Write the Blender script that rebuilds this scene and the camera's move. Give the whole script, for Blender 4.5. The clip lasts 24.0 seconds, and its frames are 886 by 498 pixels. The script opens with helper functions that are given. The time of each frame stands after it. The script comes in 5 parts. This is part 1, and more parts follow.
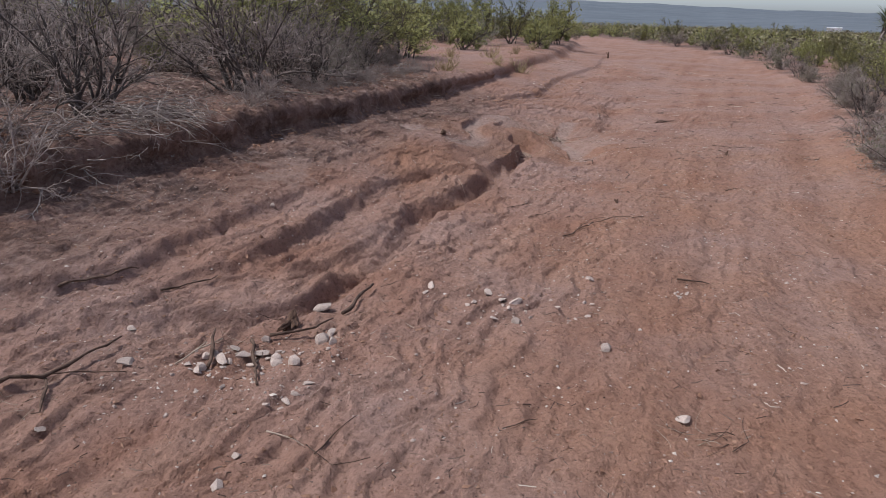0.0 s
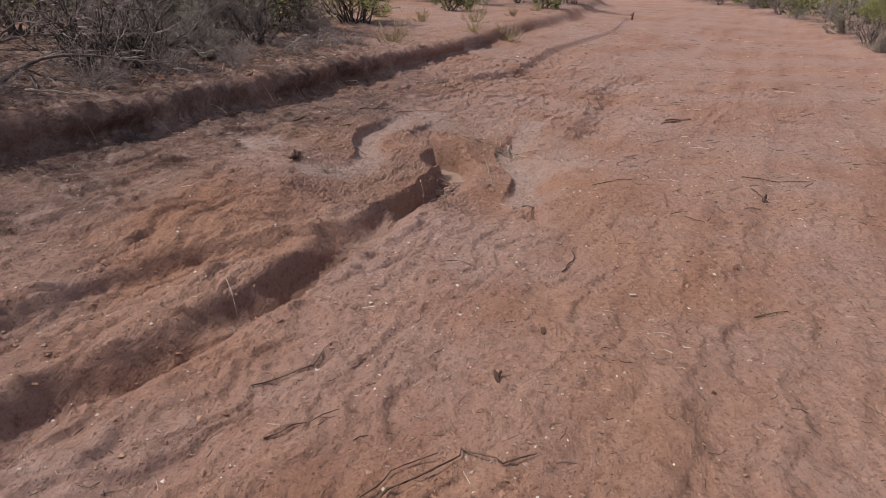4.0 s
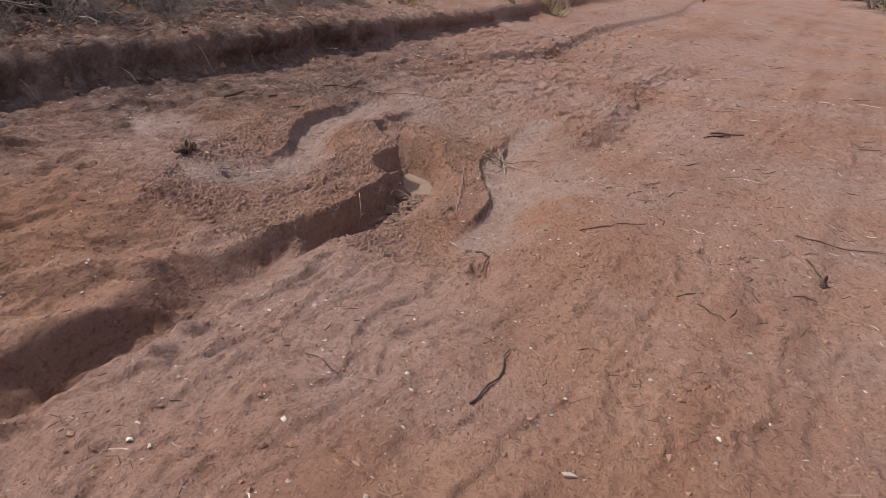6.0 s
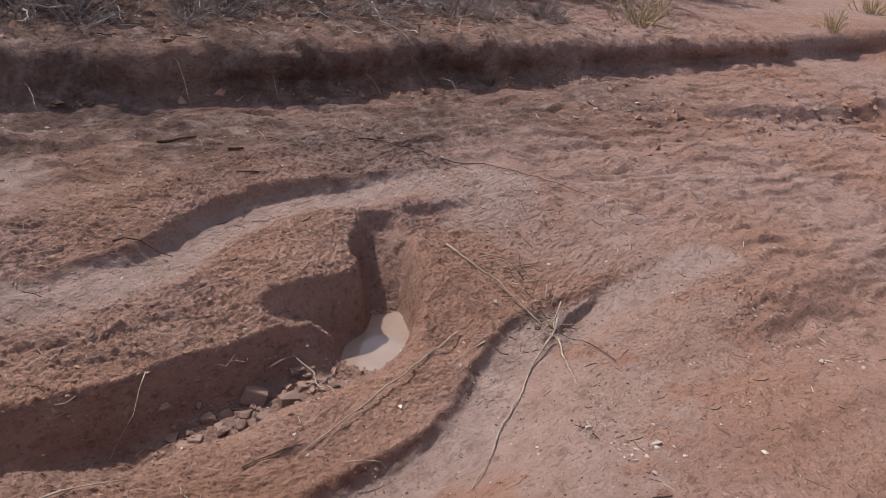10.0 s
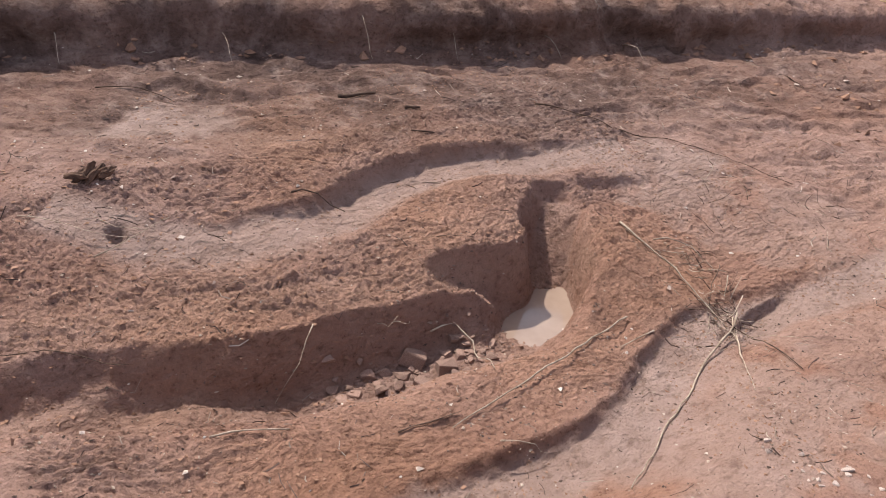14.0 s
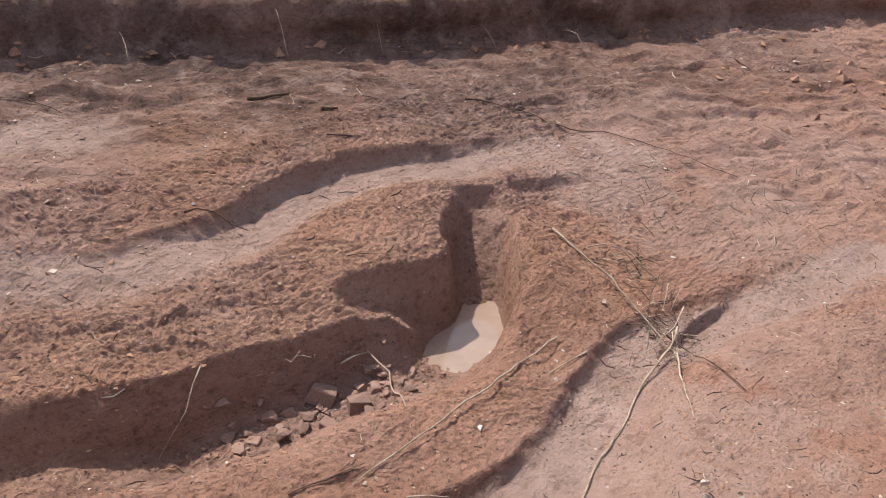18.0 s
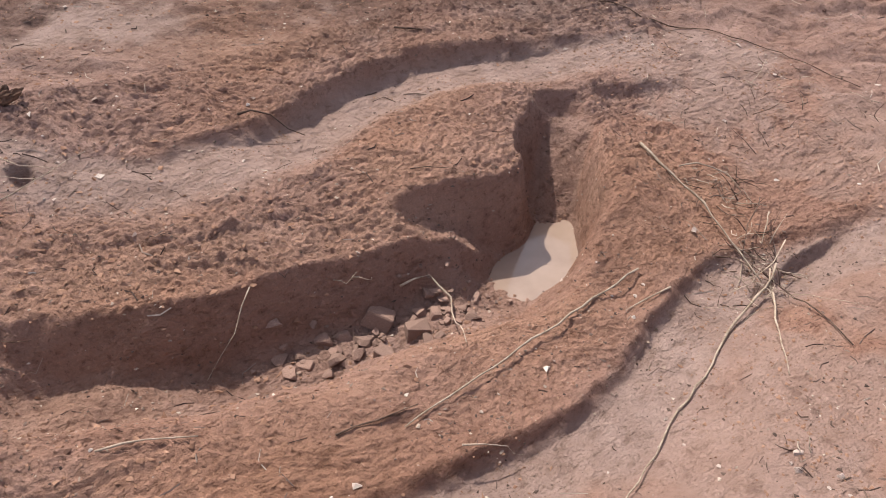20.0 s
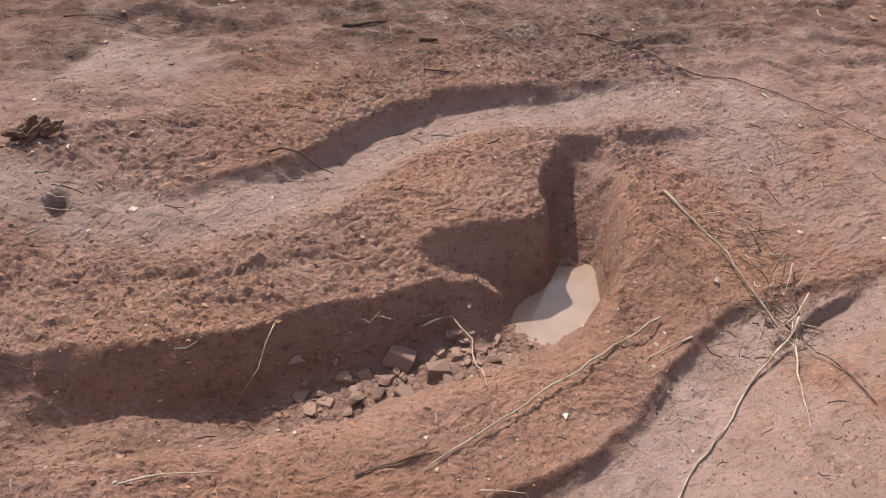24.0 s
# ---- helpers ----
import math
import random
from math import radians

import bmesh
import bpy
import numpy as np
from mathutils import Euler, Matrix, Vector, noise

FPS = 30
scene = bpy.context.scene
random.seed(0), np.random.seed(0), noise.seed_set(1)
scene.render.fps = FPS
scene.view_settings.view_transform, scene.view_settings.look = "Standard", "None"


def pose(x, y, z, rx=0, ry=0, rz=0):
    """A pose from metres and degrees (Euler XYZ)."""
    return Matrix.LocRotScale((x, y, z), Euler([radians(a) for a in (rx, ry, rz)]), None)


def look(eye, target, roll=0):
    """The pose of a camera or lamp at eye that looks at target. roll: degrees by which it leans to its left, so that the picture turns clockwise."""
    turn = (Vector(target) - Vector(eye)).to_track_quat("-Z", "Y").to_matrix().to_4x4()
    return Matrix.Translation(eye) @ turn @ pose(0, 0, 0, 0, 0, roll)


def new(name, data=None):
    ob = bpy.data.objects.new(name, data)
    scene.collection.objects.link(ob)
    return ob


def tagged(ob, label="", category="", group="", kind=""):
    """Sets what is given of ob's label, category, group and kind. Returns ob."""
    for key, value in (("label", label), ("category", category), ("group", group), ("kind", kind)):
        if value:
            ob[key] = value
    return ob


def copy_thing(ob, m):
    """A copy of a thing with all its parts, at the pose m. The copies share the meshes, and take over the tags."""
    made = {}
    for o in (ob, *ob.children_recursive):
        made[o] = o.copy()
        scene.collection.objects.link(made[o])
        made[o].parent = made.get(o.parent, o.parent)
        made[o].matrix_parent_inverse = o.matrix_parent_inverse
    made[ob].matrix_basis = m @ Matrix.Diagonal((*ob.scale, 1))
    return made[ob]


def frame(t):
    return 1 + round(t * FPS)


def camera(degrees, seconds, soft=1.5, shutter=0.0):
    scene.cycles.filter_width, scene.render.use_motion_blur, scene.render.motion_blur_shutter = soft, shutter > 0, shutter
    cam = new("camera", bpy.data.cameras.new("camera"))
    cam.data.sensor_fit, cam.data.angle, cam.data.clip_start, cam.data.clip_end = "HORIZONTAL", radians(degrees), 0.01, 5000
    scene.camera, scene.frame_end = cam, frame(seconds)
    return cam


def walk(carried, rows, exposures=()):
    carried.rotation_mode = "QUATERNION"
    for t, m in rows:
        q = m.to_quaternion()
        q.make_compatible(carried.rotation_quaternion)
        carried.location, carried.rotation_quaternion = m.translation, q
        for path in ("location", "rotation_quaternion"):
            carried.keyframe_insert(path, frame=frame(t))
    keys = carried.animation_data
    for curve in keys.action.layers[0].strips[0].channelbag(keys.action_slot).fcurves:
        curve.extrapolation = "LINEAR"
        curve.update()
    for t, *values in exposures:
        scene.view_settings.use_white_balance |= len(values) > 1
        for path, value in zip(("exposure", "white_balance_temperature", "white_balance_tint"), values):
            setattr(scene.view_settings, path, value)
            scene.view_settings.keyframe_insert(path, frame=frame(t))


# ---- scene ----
cam = camera(60.2, 24.0, soft=0.85)
METRES, EYE, TILT, LEAN, TURN = 9.6, 1.4, -17.4, -1.0, 0.0
ROWS = [
    (0.0, 0.0, 0.0, 0.0, 0.0, 0.0, -0.0),
    (0.5, 0.0144, 0.0501, 0.0179, -1.77, 2.25, -0.53),
    (1.0, 0.0319, 0.101, 0.0273, -2.37, 0.35, 2.52),
    (1.5, 0.0428, 0.1462, 0.0405, -4.12, -2.12, -0.55),
    (3.5, 0.1184, 0.3231, 0.0871, -0.31, -5.05, -3.39),
    (4.0, 0.1405, 0.3644, 0.1022, 2.91, -2.91, -0.52),
    (4.5, 0.1597, 0.4064, 0.1132, 1.84, -3.72, -3.33),
    (5.0, 0.1736, 0.4451, 0.1242, 4.34, -4.43, -4.57),
    (5.5, 0.1873, 0.4873, 0.1321, 7.86, -3.32, -2.72),
    (6.0, 0.1961, 0.5243, 0.143, 7.08, -5.62, -5.97),
    (6.5, 0.2129, 0.5601, 0.1536, 6.14, -5.12, -4.23),
    (7.0, 0.2319, 0.6033, 0.1654, 8.27, -4.08, -1.37),
    (7.5, 0.244, 0.6488, 0.1768, 9.63, -6.45, -6.16),
    (8.0, 0.2529, 0.6886, 0.1907, 17.89, -6.34, -8.42),
    (8.5, 0.2652, 0.7284, 0.2021, 22.88, -6.84, -7.8),
    (9.0, 0.2728, 0.7663, 0.2121, 19.81, -6.53, -8.75),
    (9.5, 0.2783, 0.7983, 0.2227, 25.99, -7.94, -11.52),
    (10.0, 0.2798, 0.8231, 0.2266, 34.11, -9.86, -14.27),
    (10.5, 0.2736, 0.8264, 0.2263, 43.35, -11.77, -15.33),
    (11.0, 0.2709, 0.828, 0.2256, 43.5, -13.84, -15.59),
    (11.5, 0.2688, 0.8263, 0.2255, 45.04, -14.24, -16.64),
    (13.5, 0.2689, 0.8273, 0.2263, 47.09, -15.62, -16.68),
    (14.0, 0.2686, 0.8272, 0.2261, 46.94, -16.09, -16.76),
    (14.5, 0.2685, 0.8276, 0.2261, 46.87, -16.39, -16.61),
    (15.0, 0.2687, 0.828, 0.226, 46.63, -16.91, -16.43),
    (15.5, 0.2683, 0.8279, 0.2257, 46.6, -17.03, -16.63),
    (16.0, 0.268, 0.8287, 0.2262, 47.57, -18.01, -16.55),
    (16.5, 0.2701, 0.8327, 0.2272, 47.18, -18.14, -15.19),
    (17.0, 0.2708, 0.8406, 0.2269, 46.57, -19.76, -15.26),
    (17.5, 0.2643, 0.8498, 0.2338, 44.52, -18.61, -16.44),
    (18.0, 0.2607, 0.8607, 0.2355, 44.23, -16.54, -15.17),
    (18.5, 0.2523, 0.8716, 0.2371, 52.42, -19.55, -14.48),
    (19.0, 0.2497, 0.8728, 0.2384, 54.85, -20.01, -16.31),
    (19.5, 0.2461, 0.8762, 0.2375, 51.18, -24.73, -15.44),
    (21.5, 0.2413, 0.8802, 0.2379, 49.72, -28.18, -15.21),
    (22.0, 0.2409, 0.8801, 0.2382, 49.44, -27.86, -15.04),
    (22.5, 0.2395, 0.8793, 0.2382, 50.44, -28.04, -15.78),
    (23.0, 0.2393, 0.8781, 0.2384, 51.29, -27.79, -15.83),
    (23.5, 0.2392, 0.8773, 0.239, 52.67, -27.51, -16.16),
    (24.0, 0.2422, 0.8759, 0.2414, 52.51, -25.08, -16.43),
]
EXPOSURES = [(0.0, 0.58, 5950, 9), (1.5, 0.66, 6000, 9), (4.0, 0.74, 6500, 10), (8.0, 0.8, 6500, 10), (9.0, 0.98, 6400, 10), (10.0, 0.95, 6250, 10), (11.0, 1.1, 6400, 10), (14.0, 1.36, 6600, 10), (19.0, 1.35, 6650, 10), (24.0, 1.32, 6700, 10)]
walk(cam, [(t, pose(0, 0, EYE, TILT, LEAN, TURN) @ pose(METRES * x, METRES * y, METRES * z, 90 + pitch, roll, yaw)) for t, x, y, z, yaw, pitch, roll in ROWS], EXPOSURES)


# ---------- world and sun ----------
SUN_EL, SUN_AZ = 57.0, -90.0          # degrees; azimuth clockwise from +y
world = bpy.data.worlds.new("sky")
scene.world = world
world.use_nodes = True
wn = world.node_tree
sky = wn.nodes.new("ShaderNodeTexSky")
sky.sky_type = "NISHITA"
sky.sun_disc = False
sky.sun_elevation = radians(SUN_EL)
sky.sun_rotation = radians(SUN_AZ)
sky.air_density = 0.75
sky.dust_density = 4.0
sky.ozone_density = 0.3
sky.altitude = 1200
haze = wn.nodes.new("ShaderNodeHueSaturation")
haze.inputs["Hue"].default_value = 0.515
haze.inputs["Saturation"].default_value = 0.55
wn.links.new(sky.outputs[0], haze.inputs["Color"])
wn.links.new(haze.outputs[0], wn.nodes["Background"].inputs[0])
wn.nodes["Background"].inputs[1].default_value = 0.125
lamp = bpy.data.lights.new("sun", "SUN")
lamp.energy, lamp.angle, lamp.color = 2.5, radians(0.6), (1.0, 0.95, 0.88)
sun = new("sun", lamp)
to_sun = Vector((math.sin(radians(SUN_AZ)) * math.cos(radians(SUN_EL)), math.cos(radians(SUN_AZ)) * math.cos(radians(SUN_EL)), math.sin(radians(SUN_EL))))
sun.matrix_world = look(to_sun * 30, (0, 0, 0))


# ---------- small helpers ----------
def lattice(ix, iy, seed):
    h = (ix.astype(np.int64) * 374761393 + iy.astype(np.int64) * 668265263 + seed * 974634777) & 0xFFFFFFFF
    h = ((h ^ (h >> 13)) * 1274126177) & 0xFFFFFFFF
    h = h ^ (h >> 16)
    return (h & 0xFFFF) / 65535.0 * 2 * math.pi


def relief(x, y, seed=0):
    """Smooth gradient noise, about -0.7 to 0.7."""
    ix, iy = np.floor(x), np.floor(y)
    fx, fy = x - ix, y - iy
    u, v = fx * fx * fx * (fx * (fx * 6 - 15) + 10), fy * fy * fy * (fy * (fy * 6 - 15) + 10)
    out = 0
    for dx in (0, 1):
        for dy in (0, 1):
            a = lattice(ix + dx, iy + dy, seed)
            g = np.cos(a) * (fx - dx) + np.sin(a) * (fy - dy)
            out = out + g * (u if dx else 1 - u) * (v if dy else 1 - v)
    return out


def smooth(a, b, x):
    t = np.clip((x - a) / (b - a), 0, 1)
    return t * t * (3 - 2 * t)


# ---------- the lie of the land ----------
BANK_Y = (-30, 0, 4.6, 5.5, 6.7, 9.1, 11, 12.5, 14.9, 19.8, 24, 33, 45, 70, 4000)
BANK_X = (-12, -4.3, -2.8, -2.45, -1.97, -1.16, -0.52, -0.03, 0.72, 2.2, 3.7, 5.9, 7.2, 3, -900)
EDGE_Y = (-30, 0, 5.5, 6.8, 11.4, 17, 25.6, 37, 54, 80, 4000)
EDGE_X = (-6, 1.9, 3.45, 3.85, 5.7, 7.9, 10.2, 11.4, 11.8, 8, -880)
PROFILE_S = (-60, -6, -2.5, -0.9, -0.28, -0.15, -0.1, -0.03, 0.02, 0.12, 0.5, 1.0, 1.5, 2.0, 2.7, 3.5, 4.2, 5.4, 9)
PROFILE_Z = (0.9, 0.62, 0.53, 0.46, 0.425, 0.405, 0.36, 0.2, 0.145, 0.12, 0.07, 0.0, -0.07, -0.13, -0.15, -0.12, -0.09, -0.07, -0.06)

# gullies, each from its mouth upwards: x, y, depth, half width of floor, width of left wall, width of right wall
GULLIES = {
    "main": [
        (-1.9, 3.2, 0.034, 0.05, 0.064, 0.25), (-1.4, 3.42, 0.057, 0.05, 0.056, 0.2), (-0.95, 3.62, 0.092, 0.05, 0.056, 0.16), (-0.65, 3.88, 0.115, 0.05, 0.056, 0.08),
        (-0.54, 4.15, 0.127, 0.05, 0.064, 0.1), (-0.45, 4.5, 0.13, 0.04, 0.1, 0.15), (-0.32, 5, 0.125, 0.04, 0.1, 0.15),
        (-0.2, 5.6, 0.125, 0.04, 0.1, 0.15), (-0.12, 5.95, 0.14, 0.05, 0.11, 0.12), (0.05, 6.15, 0.149, 0.05, 0.128, 0.1), (0.2, 6.5, 0.149, 0.05, 0.112, 0.1)],
    "main_upper": [
        (0.05, 6.15, 0.12, 0.05, 0.16, 0.1), (0.2, 6.5, 0.13, 0.05, 0.14, 0.1), (0.36, 6.9, 0.18, 0.05, 0.13, 0.12), (0.48, 7.35, 0.2, 0.05, 0.12, 0.14), (0.62, 7.75, 0.205, 0.05, 0.1, 0.18)],
    "brow": [(0.74, 10.62, 0.0, 0.03, 0.03, 0.2), (0.81, 10.72, 0.05, 0.03, 0.035, 0.22), (0.88, 10.88, 0.045, 0.03, 0.04, 0.22), (0.96, 11.06, 0.0, 0.03, 0.04, 0.2)],
    "hollow": [(1.68, 10.48, 0.05, 0.04, 0.04, 0.12), (1.68, 10.7, 0.08, 0.04, 0.035, 0.12), (1.7, 10.95, 0.04, 0.03, 0.05, 0.1), (1.74, 11.1, 0.0, 0.03, 0.05, 0.1)],
    "north": [
        (-0.1, 8.55, 0.0, 0.04, 0.1, 0.15), (0.16, 8.86, 0.02, 0.05, 0.08, 0.15), (0.33, 9.02, 0.03, 0.05, 0.06, 0.2), (0.43, 9.2, 0.025, 0.05, 0.06, 0.2), (0.46, 9.45, 0.045, 0.06, 0.05, 0.2),
        (0.45, 9.7, 0.075, 0.06, 0.05, 0.2), (0.37, 9.95, 0.08, 0.05, 0.05, 0.2), (0.365, 10.25, 0.08, 0.05, 0.05, 0.2), (0.48, 10.58, 0.07, 0.05, 0.05, 0.2),
        (0.58, 10.95, 0.04, 0.05, 0.06, 0.2), (0.68, 11.3, 0.0, 0.05, 0.06, 0.2)],
    "terrace": [
        (-1.5, 3.75, 0, 0.05, 0.056, 0.2), (-1.11, 4.35, 0.081, 0.04, 0.056, 0.2), (-1, 4.6, 0.095, 0.04, 0.056, 0.2), (-0.9, 5.02, 0.095, 0.04, 0.056, 0.2), (-0.75, 5.48, 0.095, 0.04, 0.056, 0.2),
        (-0.58, 6.1, 0.081, 0.05, 0.07, 0.16), (-0.45, 6.5, 0.091, 0.05, 0.077, 0.16), (-0.3, 6.9, 0.091, 0.05, 0.077, 0.16), (-0.1, 7.25, 0.081, 0.04, 0.07, 0.16),
        (0.16, 7.5, 0.061, 0.04, 0.07, 0.16), (0.4, 7.8, 0.02, 0.04, 0.07, 0.16)],
    "rill": [(-1.1, 4.1, 0, 0.04, 0.056, 0.15), (-0.88, 4.31, 0.075, 0.04, 0.056, 0.15), (-0.7, 4.45, 0.09, 0.04, 0.07, 0.15), (-0.54, 4.7, 0.09, 0.04, 0.07, 0.12), (-0.42, 5.05, 0.075, 0.04, 0.07, 0.12), (-0.3, 5.5, 0.045, 0.04, 0.056, 0.12)],
    "west": [(-2.3, 3.3, 0.028, 0.05, 0.06, 0.2), (-1.94, 3.65, 0.07, 0.05, 0.06, 0.2), (-1.66, 3.98, 0.084, 0.05, 0.06, 0.2), (-1.55, 4.48, 0.084, 0.04, 0.053, 0.2), (-1.37, 5.1, 0.084, 0.04, 0.045, 0.2), (-1.13, 5.7, 0.07, 0.04, 0.045, 0.2), (-0.98, 6.15, 0, 0.04, 0.045, 0.2)],
    "side": [(-0.05, 4.85, 0, 0.04, 0.048, 0.12), (0.1, 5.05, 0.039, 0.04, 0.048, 0.12), (0.27, 5.3, 0.039, 0.04, 0.048, 0.12), (0.5, 5.62, 0, 0.04, 0.048, 0.12)],
    "rut": [(1.2, 3.0, 0.0, 0.05, 0.1, 0.1), (1.75, 4.5, 0.014, 0.05, 0.1, 0.1), (2.08, 5.45, 0.016, 0.05, 0.1, 0.1), (2.55, 6.73, 0.014, 0.06, 0.1, 0.1), (3.09, 7.9, 0.014, 0.06, 0.1, 0.1), (4.52, 11.6, 0.014, 0.06, 0.12, 0.12), (5.6, 15, 0.0, 0.06, 0.12, 0.12)],
    "far_rut": [(2.3, 3.5, 0.0, 0.06, 0.1, 0.1), (3.0, 5.6, 0.012, 0.06, 0.12, 0.12), (4.6, 9.6, 0.014, 0.06, 0.12, 0.12), (6.4, 15, 0.0, 0.06, 0.12, 0.12)],
    "slit": [(1.73, 8.2, 0.0, 0.02, 0.03, 0.06), (1.72, 8.32, 0.04, 0.03, 0.03, 0.06), (1.7, 8.45, 0.055, 0.03, 0.025, 0.06), (1.69, 8.58, 0.0, 0.02, 0.03, 0.05)],
    "ledge": [(0.9, 12.9, 0.0, 0.1, 0.1, 0.3), (1.45, 14.0, 0.07, 0.1, 0.08, 0.4), (2.06, 15.1, 0.09, 0.12, 0.08, 0.4), (2.75, 17.8, 0.08, 0.12, 0.1, 0.5), (4.6, 22.3, 0.05, 0.12, 0.1, 0.5), (6.2, 29, 0.0, 0.12, 0.1, 0.5)],
    "shelf": [(2.05, 10.2, 0.0, 0.05, 0.1, 0.4), (2.3, 10.8, 0.045, 0.06, 0.18, 0.4), (2.57, 11.35, 0.1, 0.07, 0.22, 0.45), (2.75, 12.2, 0.06, 0.06, 0.2, 0.45), (3.05, 14.0, 0.05, 0.06, 0.1, 0.4), (3.9, 16.1, 0.0, 0.06, 0.1, 0.4)],
}
# channels cut to a bed of known height: x, y, height of bed, half width of floor, width of left wall, width of right wall
CHANNELS = {
    "apron": [(0.42, 8.1, -0.19, 0.02, 0.42, 0.2), (0.62, 8.68, -0.225, 0.02, 0.42, 0.2), (0.81, 8.99, -0.24, 0.02, 0.42, 0.2), (0.9, 9.18, -0.245, 0.02, 0.42, 0.2), (0.94, 9.42, -0.25, 0.02, 0.4, 0.2), (0.985, 9.66, -0.24, 0.02, 0.3, 0.15), (1.02, 9.76, -0.27, 0.02, 0.12, 0.1)],
    "bed": [(0.6, 7.7, -0.335, 0.05, 0.18, 0.2), (0.69, 8.2, -0.355, 0.05, 0.14, 0.2), (0.77, 8.55, -0.38, 0.05, 0.1, 0.22), (0.92, 8.9, -0.415, 0.05, 0.09, 0.28), (1.0, 9.15, -0.445, 0.05, 0.085, 0.28), (1.05, 9.4, -0.455, 0.055, 0.085, 0.27), (1.09, 9.62, -0.44, 0.06, 0.085, 0.25), (1.13, 9.8, -0.415, 0.06, 0.08, 0.25), (1.15, 9.93, -0.424, 0.07, 0.08, 0.24)],
    "pool": [(1.15, 9.95, -0.424, 0.06, 0.1, 0.2), (1.11, 10.1, -0.452, 0.085, 0.08, 0.13), (1.075, 10.24, -0.455, 0.08, 0.065, 0.08), (1.005, 10.335, -0.45, 0.065, 0.08, 0.06), (0.945, 10.37, -0.42, 0.07, 0.1, 0.06), (0.9, 10.42, -0.34, 0.07, 0.09, 0.06), (0.86, 10.48, -0.26, 0.065, 0.08, 0.06), (0.83, 10.54, -0.19, 0.06, 0.08, 0.07)],
    "alcove": [(0.92, 9.7, -0.17, 0.02, 0.05, 0.08), (0.955, 9.81, -0.25, 0.03, 0.06, 0.12), (0.99, 9.92, -0.30, 0.04, 0.07, 0.12), (1.05, 10.04, -0.40, 0.04, 0.08, 0.12)],
    "fork": [(1.62, 8.85, -0.270, 0.05, 0.08, 0.3), (1.655, 9.15, -0.317, 0.05, 0.06, 0.3), (1.685, 9.42, -0.367, 0.05, 0.05, 0.3), (1.69, 9.58, -0.382, 0.05, 0.045, 0.3), (1.715, 9.76, -0.377, 0.05, 0.045, 0.3), (1.7, 9.92, -0.365, 0.05, 0.045, 0.28), (1.65, 10.08, -0.357, 0.05, 0.045, 0.27), (1.605, 10.27, -0.347, 0.05, 0.045, 0.25), (1.565, 10.45, -0.325, 0.045, 0.045, 0.22), (1.63, 10.6, -0.302, 0.04, 0.06, 0.2), (1.76, 10.95, -0.270, 0.05, 0.1, 0.2), (1.9, 11.5, -0.200, 0.05, 0.1, 0.2)],
}
# broad swells and hollows of the ground: x, y, reach in x, reach in y, height
SWELLS = [(1.6, 9.75, 0.43, 1.05, -0.145), (1.3, 10.9, 0.4, 0.5, -0.05), (1.45, 8.5, 0.3, 0.5, -0.05), (2.15, 8.55, 0.35, 0.6, 0.05), (1.6, 6.3, 0.45, 0.6, 0.04), (2.35, 6.9, 0.5, 0.5, -0.035),
          (-0.15, 4.0, 0.4, 0.8, 0.055), (-1.2, 4.75, 0.25, 0.5, 0.06), (0.0, 8.95, 0.3, 0.5, 0.045), (-0.2, 7.95, 0.4, 0.4, 0.03), (1.2, 10.44, 0.16, 0.14, 0.06), (1.4, 10.17, 0.09, 0.07, -0.04)]
# hoof prints and burrows: x, y, depth, radius
PITS = [(0.27, 8.94, 0.075, 0.04), (0.75, 7.33, 0.05, 0.055), (1.63, 6.45, 0.035, 0.035), (2.55, 11.26, 0.02, 0.08), (-0.02, 12.47, 0.2, 0.055)]


def along(x, y, course):
    """The nearest place on a course: distance, whether left of it, and the course's other numbers there."""
    best = np.full(x.shape, 1e9)
    left = np.zeros(x.shape, bool)
    rest = [np.zeros(x.shape) for _ in range(4)]
    for a, b in zip(course, course[1:]):
        dx, dy = b[0] - a[0], b[1] - a[1]
        t = np.clip(((x - a[0]) * dx + (y - a[1]) * dy) / (dx * dx + dy * dy), 0, 1)
        px, py = x - a[0] - t * dx, y - a[1] - t * dy
        d = np.hypot(px, py)
        near = d < best
        left = np.where(near, (dx * py - dy * px) > 0, left)
        for i in range(4):
            rest[i] = np.where(near, a[i + 2] + (b[i + 2] - a[i + 2]) * t, rest[i])
        best = np.minimum(d, best)
    return best, left, rest


def wall_shape(d, half, left, wl, wr, crisp):
    """1 on the floor of a cut and 0 outside; a crisp left wall is hollow, with a sharp rim."""
    u = np.clip((d - half) / np.where(left, wl, wr), 0, 1)
    soft = 1 - smooth(0, 1, np.where(left, u, u ** 0.75))
    return np.where(left, crisp * (1 - u ** 1.8) + (1 - crisp) * soft, soft)


def course_box(x, y, course):
    xs, ys = [c[0] for c in course], [c[1] for c in course]
    return (x > min(xs) - 0.7) & (x < max(xs) + 0.7) & (y > min(ys) - 0.7) & (y < max(ys) + 0.7)


def bank_line(x, y):
    """How the left bank's edge strays from its line."""
    return 0.12 * relief(y * 0.9, x * 0.25, 3) + 0.10 * relief(y * 2.6, x * 0.8, 4) + 0.06 * relief(y * 6.5, x * 2.5, 63)


